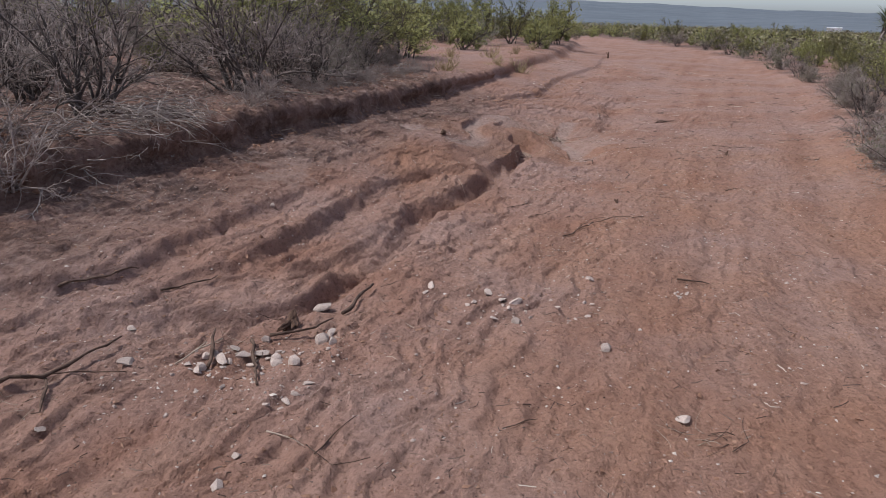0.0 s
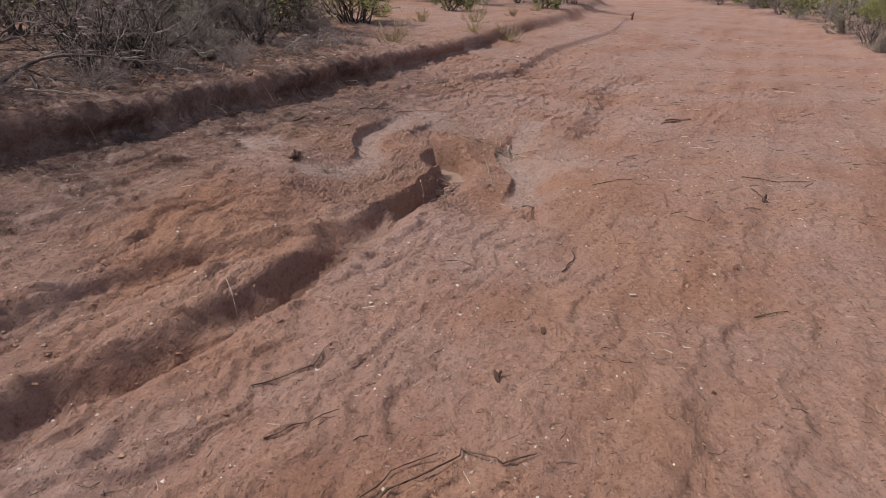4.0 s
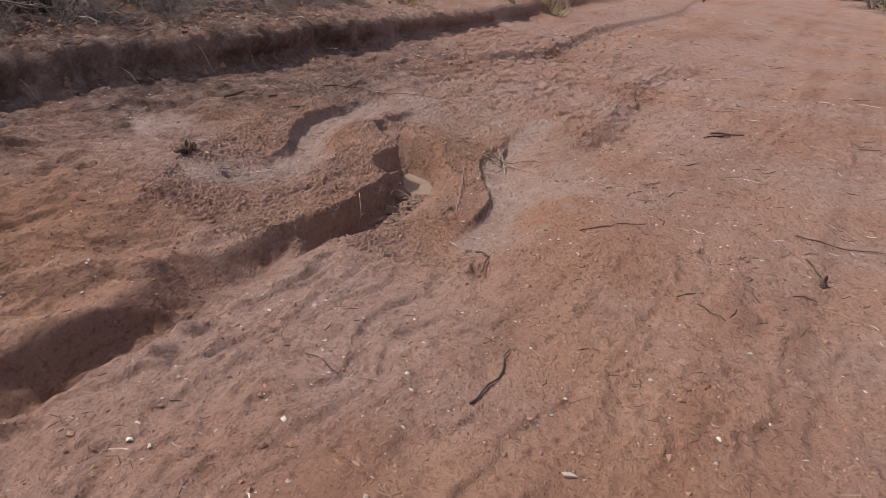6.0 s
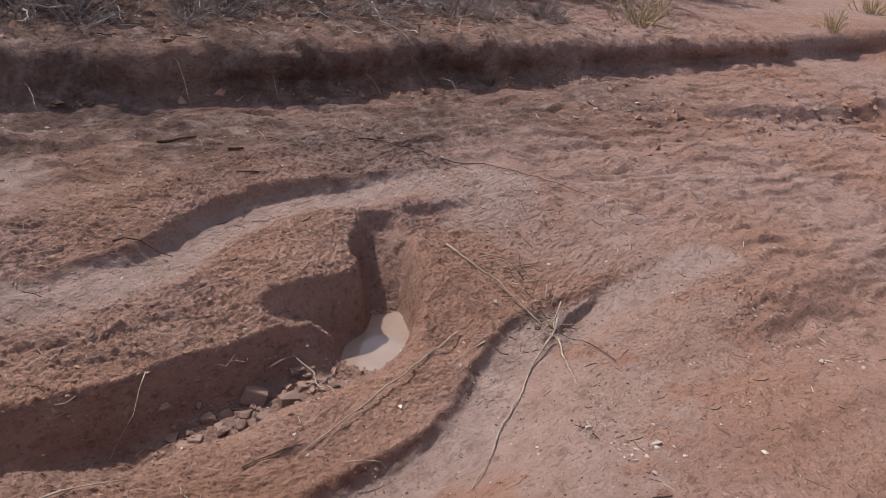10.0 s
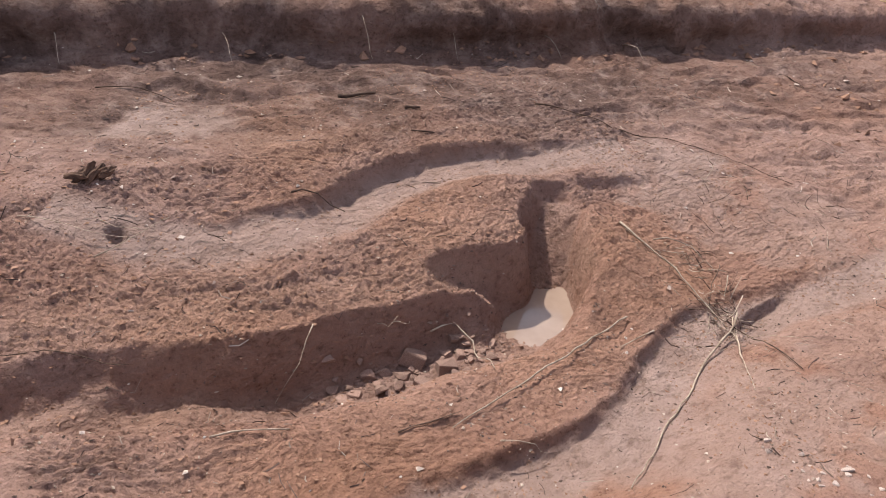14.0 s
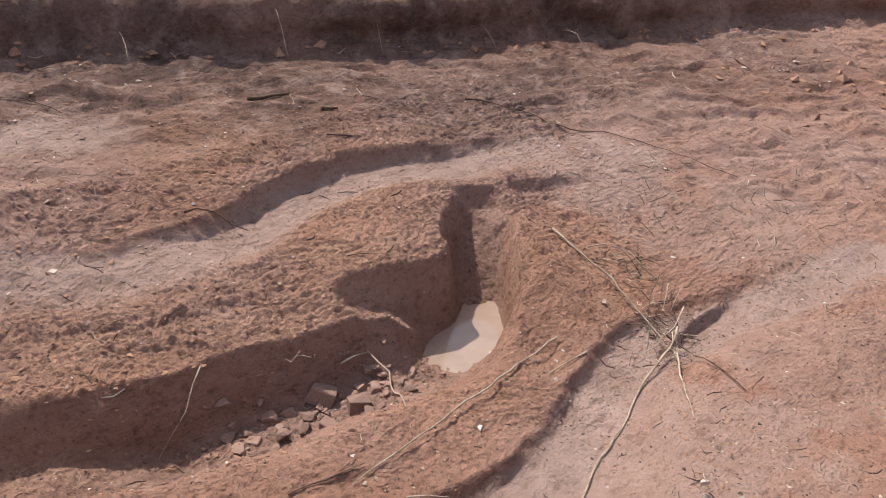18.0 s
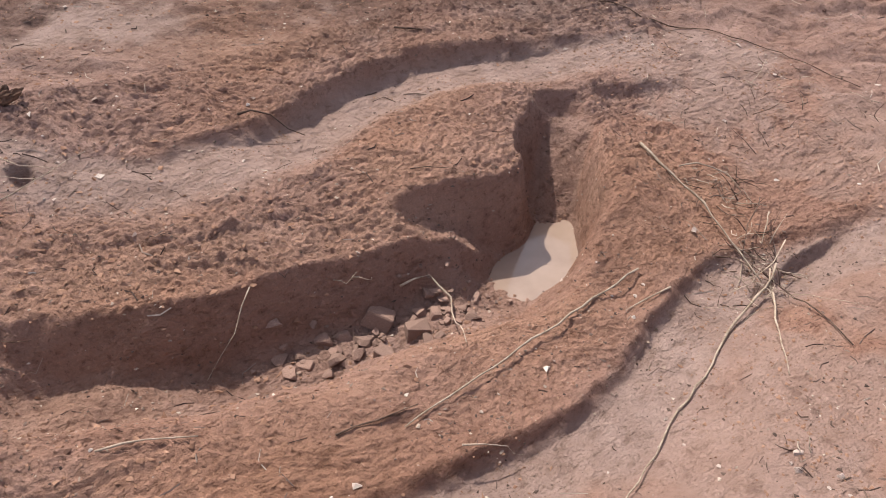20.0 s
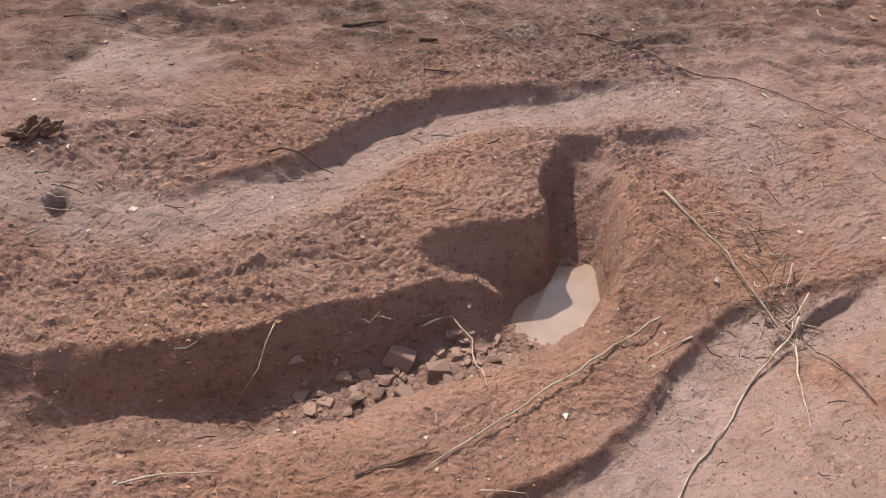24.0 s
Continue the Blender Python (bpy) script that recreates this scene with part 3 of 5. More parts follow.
# ---------- ground ----------
def spaced(bands, low, high, growth=1.14):
    """Grid lines: bands of (from, to, step), then ever wider ones out to low and high."""
    out = np.concatenate([np.arange(a, b - 1e-6, d) for a, b, d in bands]).tolist() + [bands[-1][1]]
    d = bands[-1][2]
    while out[-1] < high:
        d *= growth
        out.append(out[-1] + d)
    d = bands[0][2]
    first = []
    x = out[0]
    while x > low:
        d *= growth
        x -= d
        first.append(x)
    return np.array(first[::-1] + out)


LEVELS = []


def sheet_z(x, y):
    """Height of the finished sheet at points of the plan."""
    x, y = np.asarray(x, float), np.asarray(y, float)
    out = np.zeros(np.broadcast(x, y).shape)
    for gx, gy, z in LEVELS:
        inside = (x >= gx[0]) & (x <= gx[-1]) & (y >= gy[0]) & (y <= gy[-1])
        i, j = np.clip(np.searchsorted(gx, x) - 1, 0, len(gx) - 2), np.clip(np.searchsorted(gy, y) - 1, 0, len(gy) - 2)
        u, v = (x - gx[i]) / (gx[i + 1] - gx[i]), (y - gy[j]) / (gy[j + 1] - gy[j])
        out = np.where(inside, (z[j, i] * (1 - u) + z[j, i + 1] * u) * (1 - v) + (z[j + 1, i] * (1 - u) + z[j + 1, i + 1] * u) * v, out)
    return out


def height(x, y):
    return float(sheet_z(x, y))


def blurred(z, n):
    """Mean over a square of 2n + 1 cells."""
    for axis in (0, 1):
        pad = [(0, 0), (0, 0)]
        pad[axis] = (n + 1, n)
        c = np.cumsum(np.pad(z, pad, "edge"), axis)
        z = (np.take(c, range(2 * n + 1, c.shape[axis]), axis) - np.take(c, range(0, c.shape[axis] - 2 * n - 1), axis)) / (2 * n + 1)
    return z


def sheet_level(gx, gy, cell):
    """One rectangle of the sheet: its points, silt, litter and ochre crust."""
    xx, yy = np.meshgrid(gx, gy)
    fx, fy = xx.ravel(), yy.ravel()
    z, silt = land(fx, fy)
    z, steep = z.reshape(xx.shape), 0 * xx
    if cell < 0.03:
        n = max(1, int(0.012 / cell))
        slope_y, slope_x = np.gradient(blurred(z, n), cell)
        slope = np.hypot(slope_x, slope_y)
        steep = smooth(0.55, 1.1, slope)
        # edges crumble to a rounded shoulder
        z = blurred(blurred(z, 1), 1)
    s = xx - np.interp(yy, BANK_Y, BANK_X)
    wob = bank_line(xx, yy)
    lip = (0.10 + 0.12 * relief(yy * 2.3, xx * 0.5, 33) + 0.06 * relief(yy * 9, xx * 4, 64)) * smooth(-0.01, -0.09, s + wob) * smooth(-0.7, -0.16, s + wob) * smooth(24, 14, yy) * smooth(1, 3, yy)
    z = z + crust(xx, yy, silt.reshape(xx.shape), steep, cell)
    return [gx, gy, z, xx, yy, lip, silt.reshape(xx.shape), litter_at(xx, yy), ochre_at(xx, yy, steep)]


def fit_edge(fine, coarse):
    """Ties the outer edge of a finer rectangle to the coarser sheet round it."""
    gx, gy, z, xx, yy = fine[:5]
    edge = np.minimum(np.minimum(np.arange(len(gx)), np.arange(len(gx))[::-1])[None], np.minimum(np.arange(len(gy)), np.arange(len(gy))[::-1])[:, None])
    LEVELS[:] = [tuple(coarse[:3])]
    hold = smooth(8, 0, edge)
    z[:] = z * (1 - hold) + sheet_z(xx, yy) * hold


def build_ground():
    outer = sheet_level(spaced([(-3.6, 5.4, 0.0375)], -4500, 4500, 1.11), spaced([(1.5, 16.05, 0.075), (16.05, 29.0, 0.06)], -900, 4500, 1.11), 0.06)
    middle = sheet_level(-3.6 + 0.015 * np.arange(601), 1.5 + 0.015 * np.arange(971), 0.015)
    inner = sheet_level(0.005 * np.arange(451), 8.4 + 0.005 * np.arange(577), 0.005)
    fit_edge(middle, outer)
    fit_edge(inner, middle)
    LEVELS[:] = [tuple(level[:3]) for level in (outer, middle, inner)]
    verts, quads, silts, litters, ochres, start = [], [], [], [], [], 0
    for level, child in ((outer, middle), (middle, inner), (inner, None)):
        gx, gy, z, xx, yy, lip, silt, litter, ochre = level
        nx, ny = len(gx), len(gy)
        verts.append(np.stack([xx + lip * 0.94, yy - lip * 0.33, z], -1).reshape(-1, 3))
        i = np.arange(ny - 1)[:, None] * nx + np.arange(nx - 1)
        keep = np.ones(i.shape, bool)
        if child:
            mx, my = (gx[1:] + gx[:-1]) / 2, (gy[1:] + gy[:-1]) / 2
            keep = ~((mx > child[0][0]) & (mx < child[0][-1]) & ((my > child[1][0]) & (my < child[1][-1]))[:, None])
        i = i[keep] + start
        quads.append(np.stack([i, i + 1, i + 1 + nx, i + nx], 1))
        silts.append(silt.ravel())
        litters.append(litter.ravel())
        ochres.append(ochre.ravel())
        start += nx * ny
    verts, quads, silts, litters, ochres = (np.concatenate(v) for v in (verts, quads, silts, litters, ochres))
    used_points = np.zeros(len(verts), bool)
    used_points[quads.ravel()] = True
    order = np.cumsum(used_points) - 1
    verts, quads, silts, litters, ochres = verts[used_points], order[quads], silts[used_points], litters[used_points], ochres[used_points]
    me = bpy.data.meshes.new("ground")
    me.vertices.add(len(verts))
    me.vertices.foreach_set("co", verts.ravel())
    me.loops.add(quads.size)
    me.loops.foreach_set("vertex_index", quads.ravel())
    me.polygons.add(len(quads))
    me.polygons.foreach_set("loop_start", np.arange(len(quads)) * 4)
    me.update(calc_edges=True)
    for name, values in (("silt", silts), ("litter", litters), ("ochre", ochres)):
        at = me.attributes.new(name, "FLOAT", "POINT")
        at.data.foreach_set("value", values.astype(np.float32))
    me.materials.append(SOIL)
    me.shade_smooth()
    return tagged(new("ground", me), "rutted red dirt track and scrub land", "ground", kind="structure")


ground = build_ground()


# ---------- puddle ----------
def build_puddle():
    verts, faces = [Vector((0, 0, 0))], []
    n = 48
    for k in range(n):
        a = 2 * math.pi * k / n
        r = 1 + 0.06 * math.sin(3 * a + 1) + 0.03 * math.sin(7 * a)
        verts.append(Vector((r * math.cos(a) * 0.19, r * math.sin(a) * 0.28, 0)))
    for k in range(n):
        faces.append((0, 1 + k, 1 + (k + 1) % n))
    ob = mesh_object("puddle", verts, faces, WATER)
    ob.matrix_world = pose(1.085, 10.2, -0.432, 0, 0, 20)
    tagged(ob, "small puddle of milky brown rainwater in the gully", "puddle", kind="structure")


build_puddle()


# ---------- shrubs ----------
def shrub(name, seed, stems, tall, spread, bark, fine_bark, leaf=None, leaves=0, forks=5, twigs=5, leaf_size=0.012, droop=0.0, fat=1.0):
    """A many-stemmed desert shrub: crooked stems, fine twigs and, where it has them, small leaves."""
    rng = random.Random(seed)
    sv, sf, tv, tf, lv, lf = [], [], [], [], [], []
    tips = []
    for s in range(stems):
        a = rng.uniform(0, 2 * math.pi)
        out = rng.uniform(0.15, 1.0) ** 0.8 * spread
        head = Vector((math.cos(a) * out, math.sin(a) * out, rng.uniform(0.75, 1.05) * (1 - 0.25 * out)))
        ln = tall * rng.uniform(0.6, 1.1)
        r0 = 0.006 + 0.012 * tall * rng.uniform(0.5, 1)
        foot = Vector((rng.gauss(0, 0.08 * tall), rng.gauss(0, 0.08 * tall), -0.06))
        main = wander(rng, foot, head, ln, 7, 0.16, 0.03 - droop)
        tube(sv, sf, main, [r0 * (1 - 0.11 * i) for i in range(8)], 5)
        for _ in range(forks):
            i = rng.randint(2, 6)
            d = (main[i + 1] - main[i]).normalized() + Vector((rng.gauss(0, 0.6), rng.gauss(0, 0.6), rng.gauss(0.15, 0.4)))
            br = wander(rng, main[i], d, ln * rng.uniform(0.25, 0.5), 5, 0.22, -droop)
            tube(sv, sf, br, [r0 * 0.45 * (1 - 0.15 * k) for k in range(6)], 3)
            for _ in range(twigs):
                k = rng.randint(1, 5)
                d2 = (br[k] - br[k - 1]).normalized() + Vector((rng.gauss(0, 0.7), rng.gauss(0, 0.7), rng.gauss(0.1, 0.5)))
                tw = wander(rng, br[k], d2, ln * rng.uniform(0.1, 0.24), 3, 0.3, -droop)
                tube(tv, tf, tw, [0.0035 * fat, 0.0028 * fat, 0.002 * fat, 0.001 * fat], 3)
                tips.append((tw, d2))
    for _ in range(leaves):
        tw, d2 = rng.choice(tips)
        c = tw[rng.randint(1, 3)] + Vector((rng.gauss(0, 0.02), rng.gauss(0, 0.02), rng.gauss(0, 0.02)))
        u = Vector((rng.gauss(0, 1), rng.gauss(0, 1), rng.gauss(0, 1))).normalized()
        w = u.orthogonal().normalized()
        q = len(lv)
        sz = leaf_size * rng.uniform(0.6, 1.4)
        lv += [c - u * sz, c - w * sz * 0.5, c + u * sz, c + w * sz * 0.5]
        lf.append((q, q + 1, q + 2, q + 3))
    base = new(name)
    mesh_object("trunk", sv, sf, bark, base)
    mesh_object("crown", tv, tf, fine_bark, base)
    if leaves:
        mesh_object("foliage", lv, lf, leaf, base)
    return base


protos = [
    (shrub("bare_shrub", 1, 17, 1.2, 0.75, DARKBARK, GREYBARK, forks=7, twigs=7), "leafless grey shrub of tangled dead-looking twigs", "shrub", "bare grey shrubs"),
    (shrub("bare_shrub", 2, 20, 0.9, 0.85, DARKBARK, GREYBARK, forks=7, twigs=8), "low leafless grey shrub with fine spreading twigs", "shrub", "bare grey shrubs"),
    (shrub("creosote_bush", 3, 18, 1.5, 0.6, DARKBARK, DARKBARK, LEAF, 8000, 7, 8, 0.02), "creosote bush with small yellow-green leaves", "bush", "green bushes"),
    (shrub("creosote_bush", 4, 20, 1.2, 0.8, DARKBARK, DARKBARK, LEAF, 7500, 7, 8, 0.02), "broad creosote bush with small olive leaves", "bush", "green bushes"),
    (shrub("grey_bush", 5, 24, 0.75, 0.95, GREYBARK, GREYBARK, DULLLEAF, 2600, 7, 8, 0.012), "low grey-green bush with sparse dull leaves", "bush", "grey bushes"),
    (shrub("dead_brush", 6, 16, 0.8, 1.5, GREYBARK, GREYBARK, forks=6, twigs=6, droop=0.06), "flattened grey dead brush lying on the bank", "brush", "dead brush"),
    (shrub("dry_grass_tuft", 7, 26, 0.38, 0.9, STRAW, STRAW, forks=2, twigs=2), "small tuft of dry yellow grass", "grass tuft", "dry grass"),
]
protos += [
    (shrub("bare_shrub", 21, 9, 1.05, 0.8, DARKBARK, GREYBARK, forks=5, twigs=6, fat=2.6), "leafless grey shrub out on the plain", "shrub", "bare grey shrubs"),
    (shrub("creosote_bush", 22, 8, 1.4, 0.65, DARKBARK, DARKBARK, LEAF, 4600, 6, 5, 0.021, fat=2.0), "creosote bush with yellow-green leaves out on the plain", "bush", "green bushes"),
    (shrub("creosote_bush", 23, 9, 1.15, 0.85, DARKBARK, DARKBARK, LEAF, 4600, 6, 5, 0.021, fat=2.0), "broad olive creosote bush out on the plain", "bush", "green bushes"),
    (shrub("grey_bush", 24, 9, 0.75, 0.95, GREYBARK, GREYBARK, DULLLEAF, 1600, 5, 5, 0.022, fat=2.2), "low grey-green bush out on the plain", "bush", "grey bushes"),
]
FAR_KIND = {0: 7, 1: 7, 2: 8, 3: 9, 4: 10}
for ob, label, cat, group in protos:
    tagged(ob, label, cat, group)
used = set()


def plant(kind, x, y, turn=0, size=1.0, sink=0.02, lean=0):
    """Stands a plant of that kind on the ground; the first one is the model itself."""
    if y > 22 or abs(x - 2) > 14:
        kind = FAR_KIND.get(kind, kind)
    ob = protos[kind][0]
    m = pose(x, y, height(x, y) - sink, lean, 0, turn)
    if kind not in used:
        used.add(kind)
        ob.matrix_basis = m @ Matrix.Scale(size, 4)
        return ob
    c = copy_thing(ob, m)
    c.scale = (size,) * 3
    return c


def bank_x(y):
    return float(np.interp(y, BANK_Y, BANK_X))


def edge_x(y):
    return float(np.interp(y, EDGE_Y, EDGE_X))


rng = random.Random(12)
# along the left bank
plant(0, -2.98, 6.5, 20, 1.0)
plant(0, -2.24, 8.8, 140, 1.15)
plant(1, -1.72, 10.5, 60, 0.95)
plant(1, -2.05, 10.15, 200, 0.9)
plant(4, -1.45, 11.4, 10, 0.75)
plant(1, -1.3, 12.75, 100, 0.75)
plant(4, -1.0, 14.4, 220, 0.7)
plant(5, -0.62, 12.9, 45, 0.5)
plant(5, -1.15, 11.25, 200, 0.45)
plant(5, -2.95, 5.1, 300, 0.85)
plant(5, -1.95, 8.3, 130, 0.55)
plant(1, -3.6, 5.2, 30, 1.0)
plant(4, -3.45, 4.55, 75, 1.0)
plant(2, -2.1, 13.6, 15, 1.15)
plant(2, -3.0, 12.4, 110, 1.1)
plant(2, -2.75, 13.1, 200, 1.2)
plant(3, -2.45, 15.6, 30, 1.25)
plant(2, -1.75, 15.9, 250, 1.1)
plant(3, -0.9, 17.6, 80, 1.15)
plant(3, 0.6, 22.5, 10, 1.0)
for x, y, kind in ((-4.6, 8.4, 0), (-5.2, 6.4, 0), (-4.0, 12.6, 0), (-5.5, 9.9, 1), (-3.0, 14.8, 1), (-4.9, 14.6, 1), (-6.5, 12.0, 0), (-6.8, 8.2, 1), (-7.6, 10.4, 4), (-2.6, 17.0, 0), (-4.6, 18.0, 0),
                   (-6.6, 16.4, 0), (-8.5, 14.0, 0), (-8.0, 6.0, 0), (-9.5, 8.4, 1), (-5.6, 4.2, 1), (-4.4, 6.0, 4), (2.4, 27.5, 2), (3.4, 30, 3), (1.0, 26, 4), (0.2, 28, 2), (4.6, 33, 3)):
    plant(kind, x, y, rng.uniform(0, 360), rng.uniform(0.95, 1.2))
for x, y, kind, size in ((-3.9, 7.3, 1, 0.9), (-3.3, 10.2, 1, 0.7), (-2.35, 11.6, 0, 0.9), (-1.9, 12.3, 1, 0.8), (-5.2, 10.9, 0, 1.1), (-6.2, 8.0, 1, 1.1), (-4.6, 4.9, 0, 1.0), (-6.0, 11.8, 1, 1.0), (-3.96, 11.18, 3, 0.5), (-1.7, 13.3, 4, 0.9), (-1.4, 15.3, 1, 0.8)):
    plant(kind, x, y, rng.uniform(0, 360), size)
for x, y, size in ((-2.75, 4.75, 0.7), (-1.95, 7.75, 0.45), (-1.6, 9.3, 0.45), (-1.25, 10.4, 0.4)):
    plant(5, x, y, rng.uniform(0, 360), size)
for y in (8.7, 9.7, 10.2, 10.9, 11.6, 12.2, 13.2, 13.8):
    plant(5, bank_x(y) - rng.uniform(0.4, 1.0), y, rng.uniform(0, 360), rng.uniform(0.3, 0.42))
# grass tufts on the open sand
for x, y in ((1.2, 17.0), (0.2, 18.6), (1.2, 19.4), (2.0, 21.4), (0.1, 14.7), (-0.6, 19.0), (2.7, 23.6), (1.8, 18.2)):
    plant(6, x, y, rng.uniform(0, 360), rng.uniform(0.8, 1.2))
# along the right edge
for y in (4.6, 5.6, 6.2, 7.0, 7.9, 8.9, 10, 11.2, 12.6, 14.4, 16.3, 18.2, 20.5, 23, 26, 29, 32, 36, 40, 44):
    plant(rng.choice((1, 4, 4, 1)), edge_x(y) + rng.uniform(0.4, 0.8), y + rng.uniform(-0.3, 0.3), rng.uniform(0, 360), rng.uniform(0.55, 0.8))
    plant(rng.choice((3, 4, 1, 3)), edge_x(y) + rng.uniform(1.3, 2.0), y + rng.uniform(-0.5, 0.5), rng.uniform(0, 360), rng.uniform(0.6, 0.82))
    plant(rng.choice((3, 4, 1, 3)), edge_x(y) + rng.uniform(2.3, 3.4), y + rng.uniform(-0.5, 0.5), rng.uniform(0, 360), rng.uniform(0.6, 0.82))
for y in (5.2, 6.6, 7.6, 9.4):
    plant(5, edge_x(y) + 0.35, y, rng.uniform(0, 360), 0.55)
# across the end of the track, where it turns off to the left
for k in range(66):
    y = rng.uniform(47, 66)
    plant(rng.choice((2, 3, 3, 4)), 2 + 26 * rng.random(), y, rng.uniform(0, 360), rng.uniform(0.6, 0.9))
for k in range(30):
    y = rng.uniform(24, 46)
    plant(rng.choice((2, 3, 3, 4)), bank_x(y) - rng.uniform(0.6, 7), y, rng.uniform(0, 360), rng.uniform(0.9, 1.25))
for k in range(46):
    y = rng.uniform(14, 48)
    plant(rng.choice((2, 3, 3, 4, 1)), edge_x(y) + rng.uniform(1.2, 9), y, rng.uniform(0, 360), rng.uniform(0.5, 0.75))
# the scrub beyond
count = 0
while count < 280:
    y = rng.uniform(3, 26) if rng.random() < 0.3 else rng.uniform(14, 80)
    x = rng.uniform(-45, 70)
    s, r = x - bank_x(y), x - edge_x(y)
    if -3.5 < s and r < 3.5 and y < 50 or -6 < s < 0 and 13 < y < 24:
        continue
    if abs(x - 4) > 7 + 0.75 * y:
        continue
    plant(rng.choice((0, 1, 2, 3, 3, 4, 4)), x, y, rng.uniform(0, 360), rng.uniform(0.8, 1.2) if s < 0 else rng.uniform(0.45, 0.7))
    count += 1


def far_scrub():
    """Tufted bushes too far off to tell apart, out to the foot of the hills."""
    r = np.random.RandomState(4)
    n = 9500
    az = np.radians(r.uniform(-50, 62, n))
    d = 34 * (430 / 34) ** r.uniform(0, 1, n)
    cx, cy = d * np.sin(az), d * np.cos(az)
    track = (cx > np.interp(cy, BANK_Y, BANK_X) - 1.5) & (cx < np.interp(cy, EDGE_Y, EDGE_X) + 1.5) & (cy < 62)
    cx, cy, d = cx[~track], cy[~track], d[~track]
    n = len(d)
    cz = sheet_z(cx, cy)
    size = r.uniform(0.35, 0.8, n) * (1 + d / 220)
    leaves = 30
    k = n * leaves
    bs = np.repeat(size, leaves)
    a, e, f = r.uniform(0, 2 * math.pi, k), np.arcsin(r.uniform(0, 1, k)), r.uniform(0.35, 1, k) * bs
    c = np.stack([np.repeat(cx, leaves) + f * np.cos(a) * np.cos(e) * 1.25, np.repeat(cy, leaves) + f * np.sin(a) * np.cos(e) * 1.25, np.repeat(cz, leaves) + f * np.sin(e) * 1.1], 1)
    u = r.normal(0, 1, (k, 3))
    u /= np.linalg.norm(u, axis=1)[:, None]
    w = np.cross(u, r.normal(0, 1, (k, 3)))
    w /= np.linalg.norm(w, axis=1)[:, None]
    u, w = u * (bs * r.uniform(0.07, 0.16, k))[:, None], w * (bs * r.uniform(0.035, 0.08, k))[:, None]
    quad = np.stack([c - u, c - w, c + u, c + w], 1).reshape(-1, 3)
    ob = mesh_object("far_scrub", quad.tolist(), np.arange(k * 4).reshape(-1, 4).tolist(), FARLEAF, shade=False)
    tagged(ob, "olive and grey scrub covering the distant plain", "scrub", kind="stuff")


def island_material(name, stops, rough):
    m, nt, b = material(name, rough)
    geo = nt.nodes.new("ShaderNodeNewGeometry")
    co = nt.nodes.new("ShaderNodeTexCoord")
    n = add(nt, "ShaderNodeTexNoise", Scale=60.0, Detail=4.0)
    nt.links.new(co.outputs["Object"], n.inputs[0])
    c = mixed(nt, 0.6, ramp(nt, geo.outputs["Random Per Island"], stops).outputs[0], ramp(nt, n.outputs[0], [(0.3, (0.7,) * 3), (0.7, (1.25,) * 3)]).outputs[0], "MULTIPLY")
    nt.links.new(c, b.inputs["Base Color"])
    return m


FARLEAF = island_material("far_scrub_green", [(0, (0.09, 0.082, 0.062)), (0.35, (0.14, 0.13, 0.065)), (0.7, (0.21, 0.19, 0.09)), (1, (0.24, 0.20, 0.14))], 0.9)
CRUMB = island_material("soil_crumb", [(0, (0.19, 0.102, 0.066)), (0.5, (0.25, 0.138, 0.092)), (1, (0.30, 0.175, 0.12))], 0.95)
GRAVEL = island_material("pale_gravel", [(0, (0.22, 0.14, 0.11)), (0.5, (0.36, 0.275, 0.23)), (1, (0.54, 0.47, 0.41))], 0.85)
LITTER = island_material("twig_litter", [(0, (0.05, 0.032, 0.025)), (0.6, (0.15, 0.10, 0.08)), (0.9, (0.36, 0.28, 0.22)), (1, (0.5, 0.42, 0.35))], 0.9)
far_scrub()


# ---------- far hills ----------
def build_hills():
    verts, faces = [], []
    n, rows = 300, 7
    for k in range(n + 1):
        deg = -100 + 200 * k / n
        a = radians(deg)
        ridge = float(np.interp(deg, (-100, -40, -13, -2, 6, 16, 28, 45, 100), (2.6, 2.7, 2.2, 1.3, 0.92, 0.56, 0.24, 0.3, 0.6)))
        ridge += 0.03 * math.sin(29 * a) + 0.022 * math.sin(71 * a + 2) + 0.015 * math.sin(153 * a)
        for j in range(rows):
            f = j / (rows - 1)
            d = 480 * (3900 / 480) ** f
            e = -0.95 + (ridge + 0.95) * f ** 0.8
            verts.append(Vector((d * math.sin(a), d * math.cos(a), 1.4 + d * math.tan(radians(e)) + (6 * relief(np.array([a * 40.0]), np.array([f * 6]), 40)[0] * f if 0 < j < rows - 1 else 0))))
        if k:
            for j in range(rows - 1):
                q = k * rows + j
                faces.append((q - rows, q, q + 1, q - rows + 1))
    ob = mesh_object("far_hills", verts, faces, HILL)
    tagged(ob, "low hills tinted with painted blue-grey haze, rising from the plain", "hills", kind="structure")


build_hills()


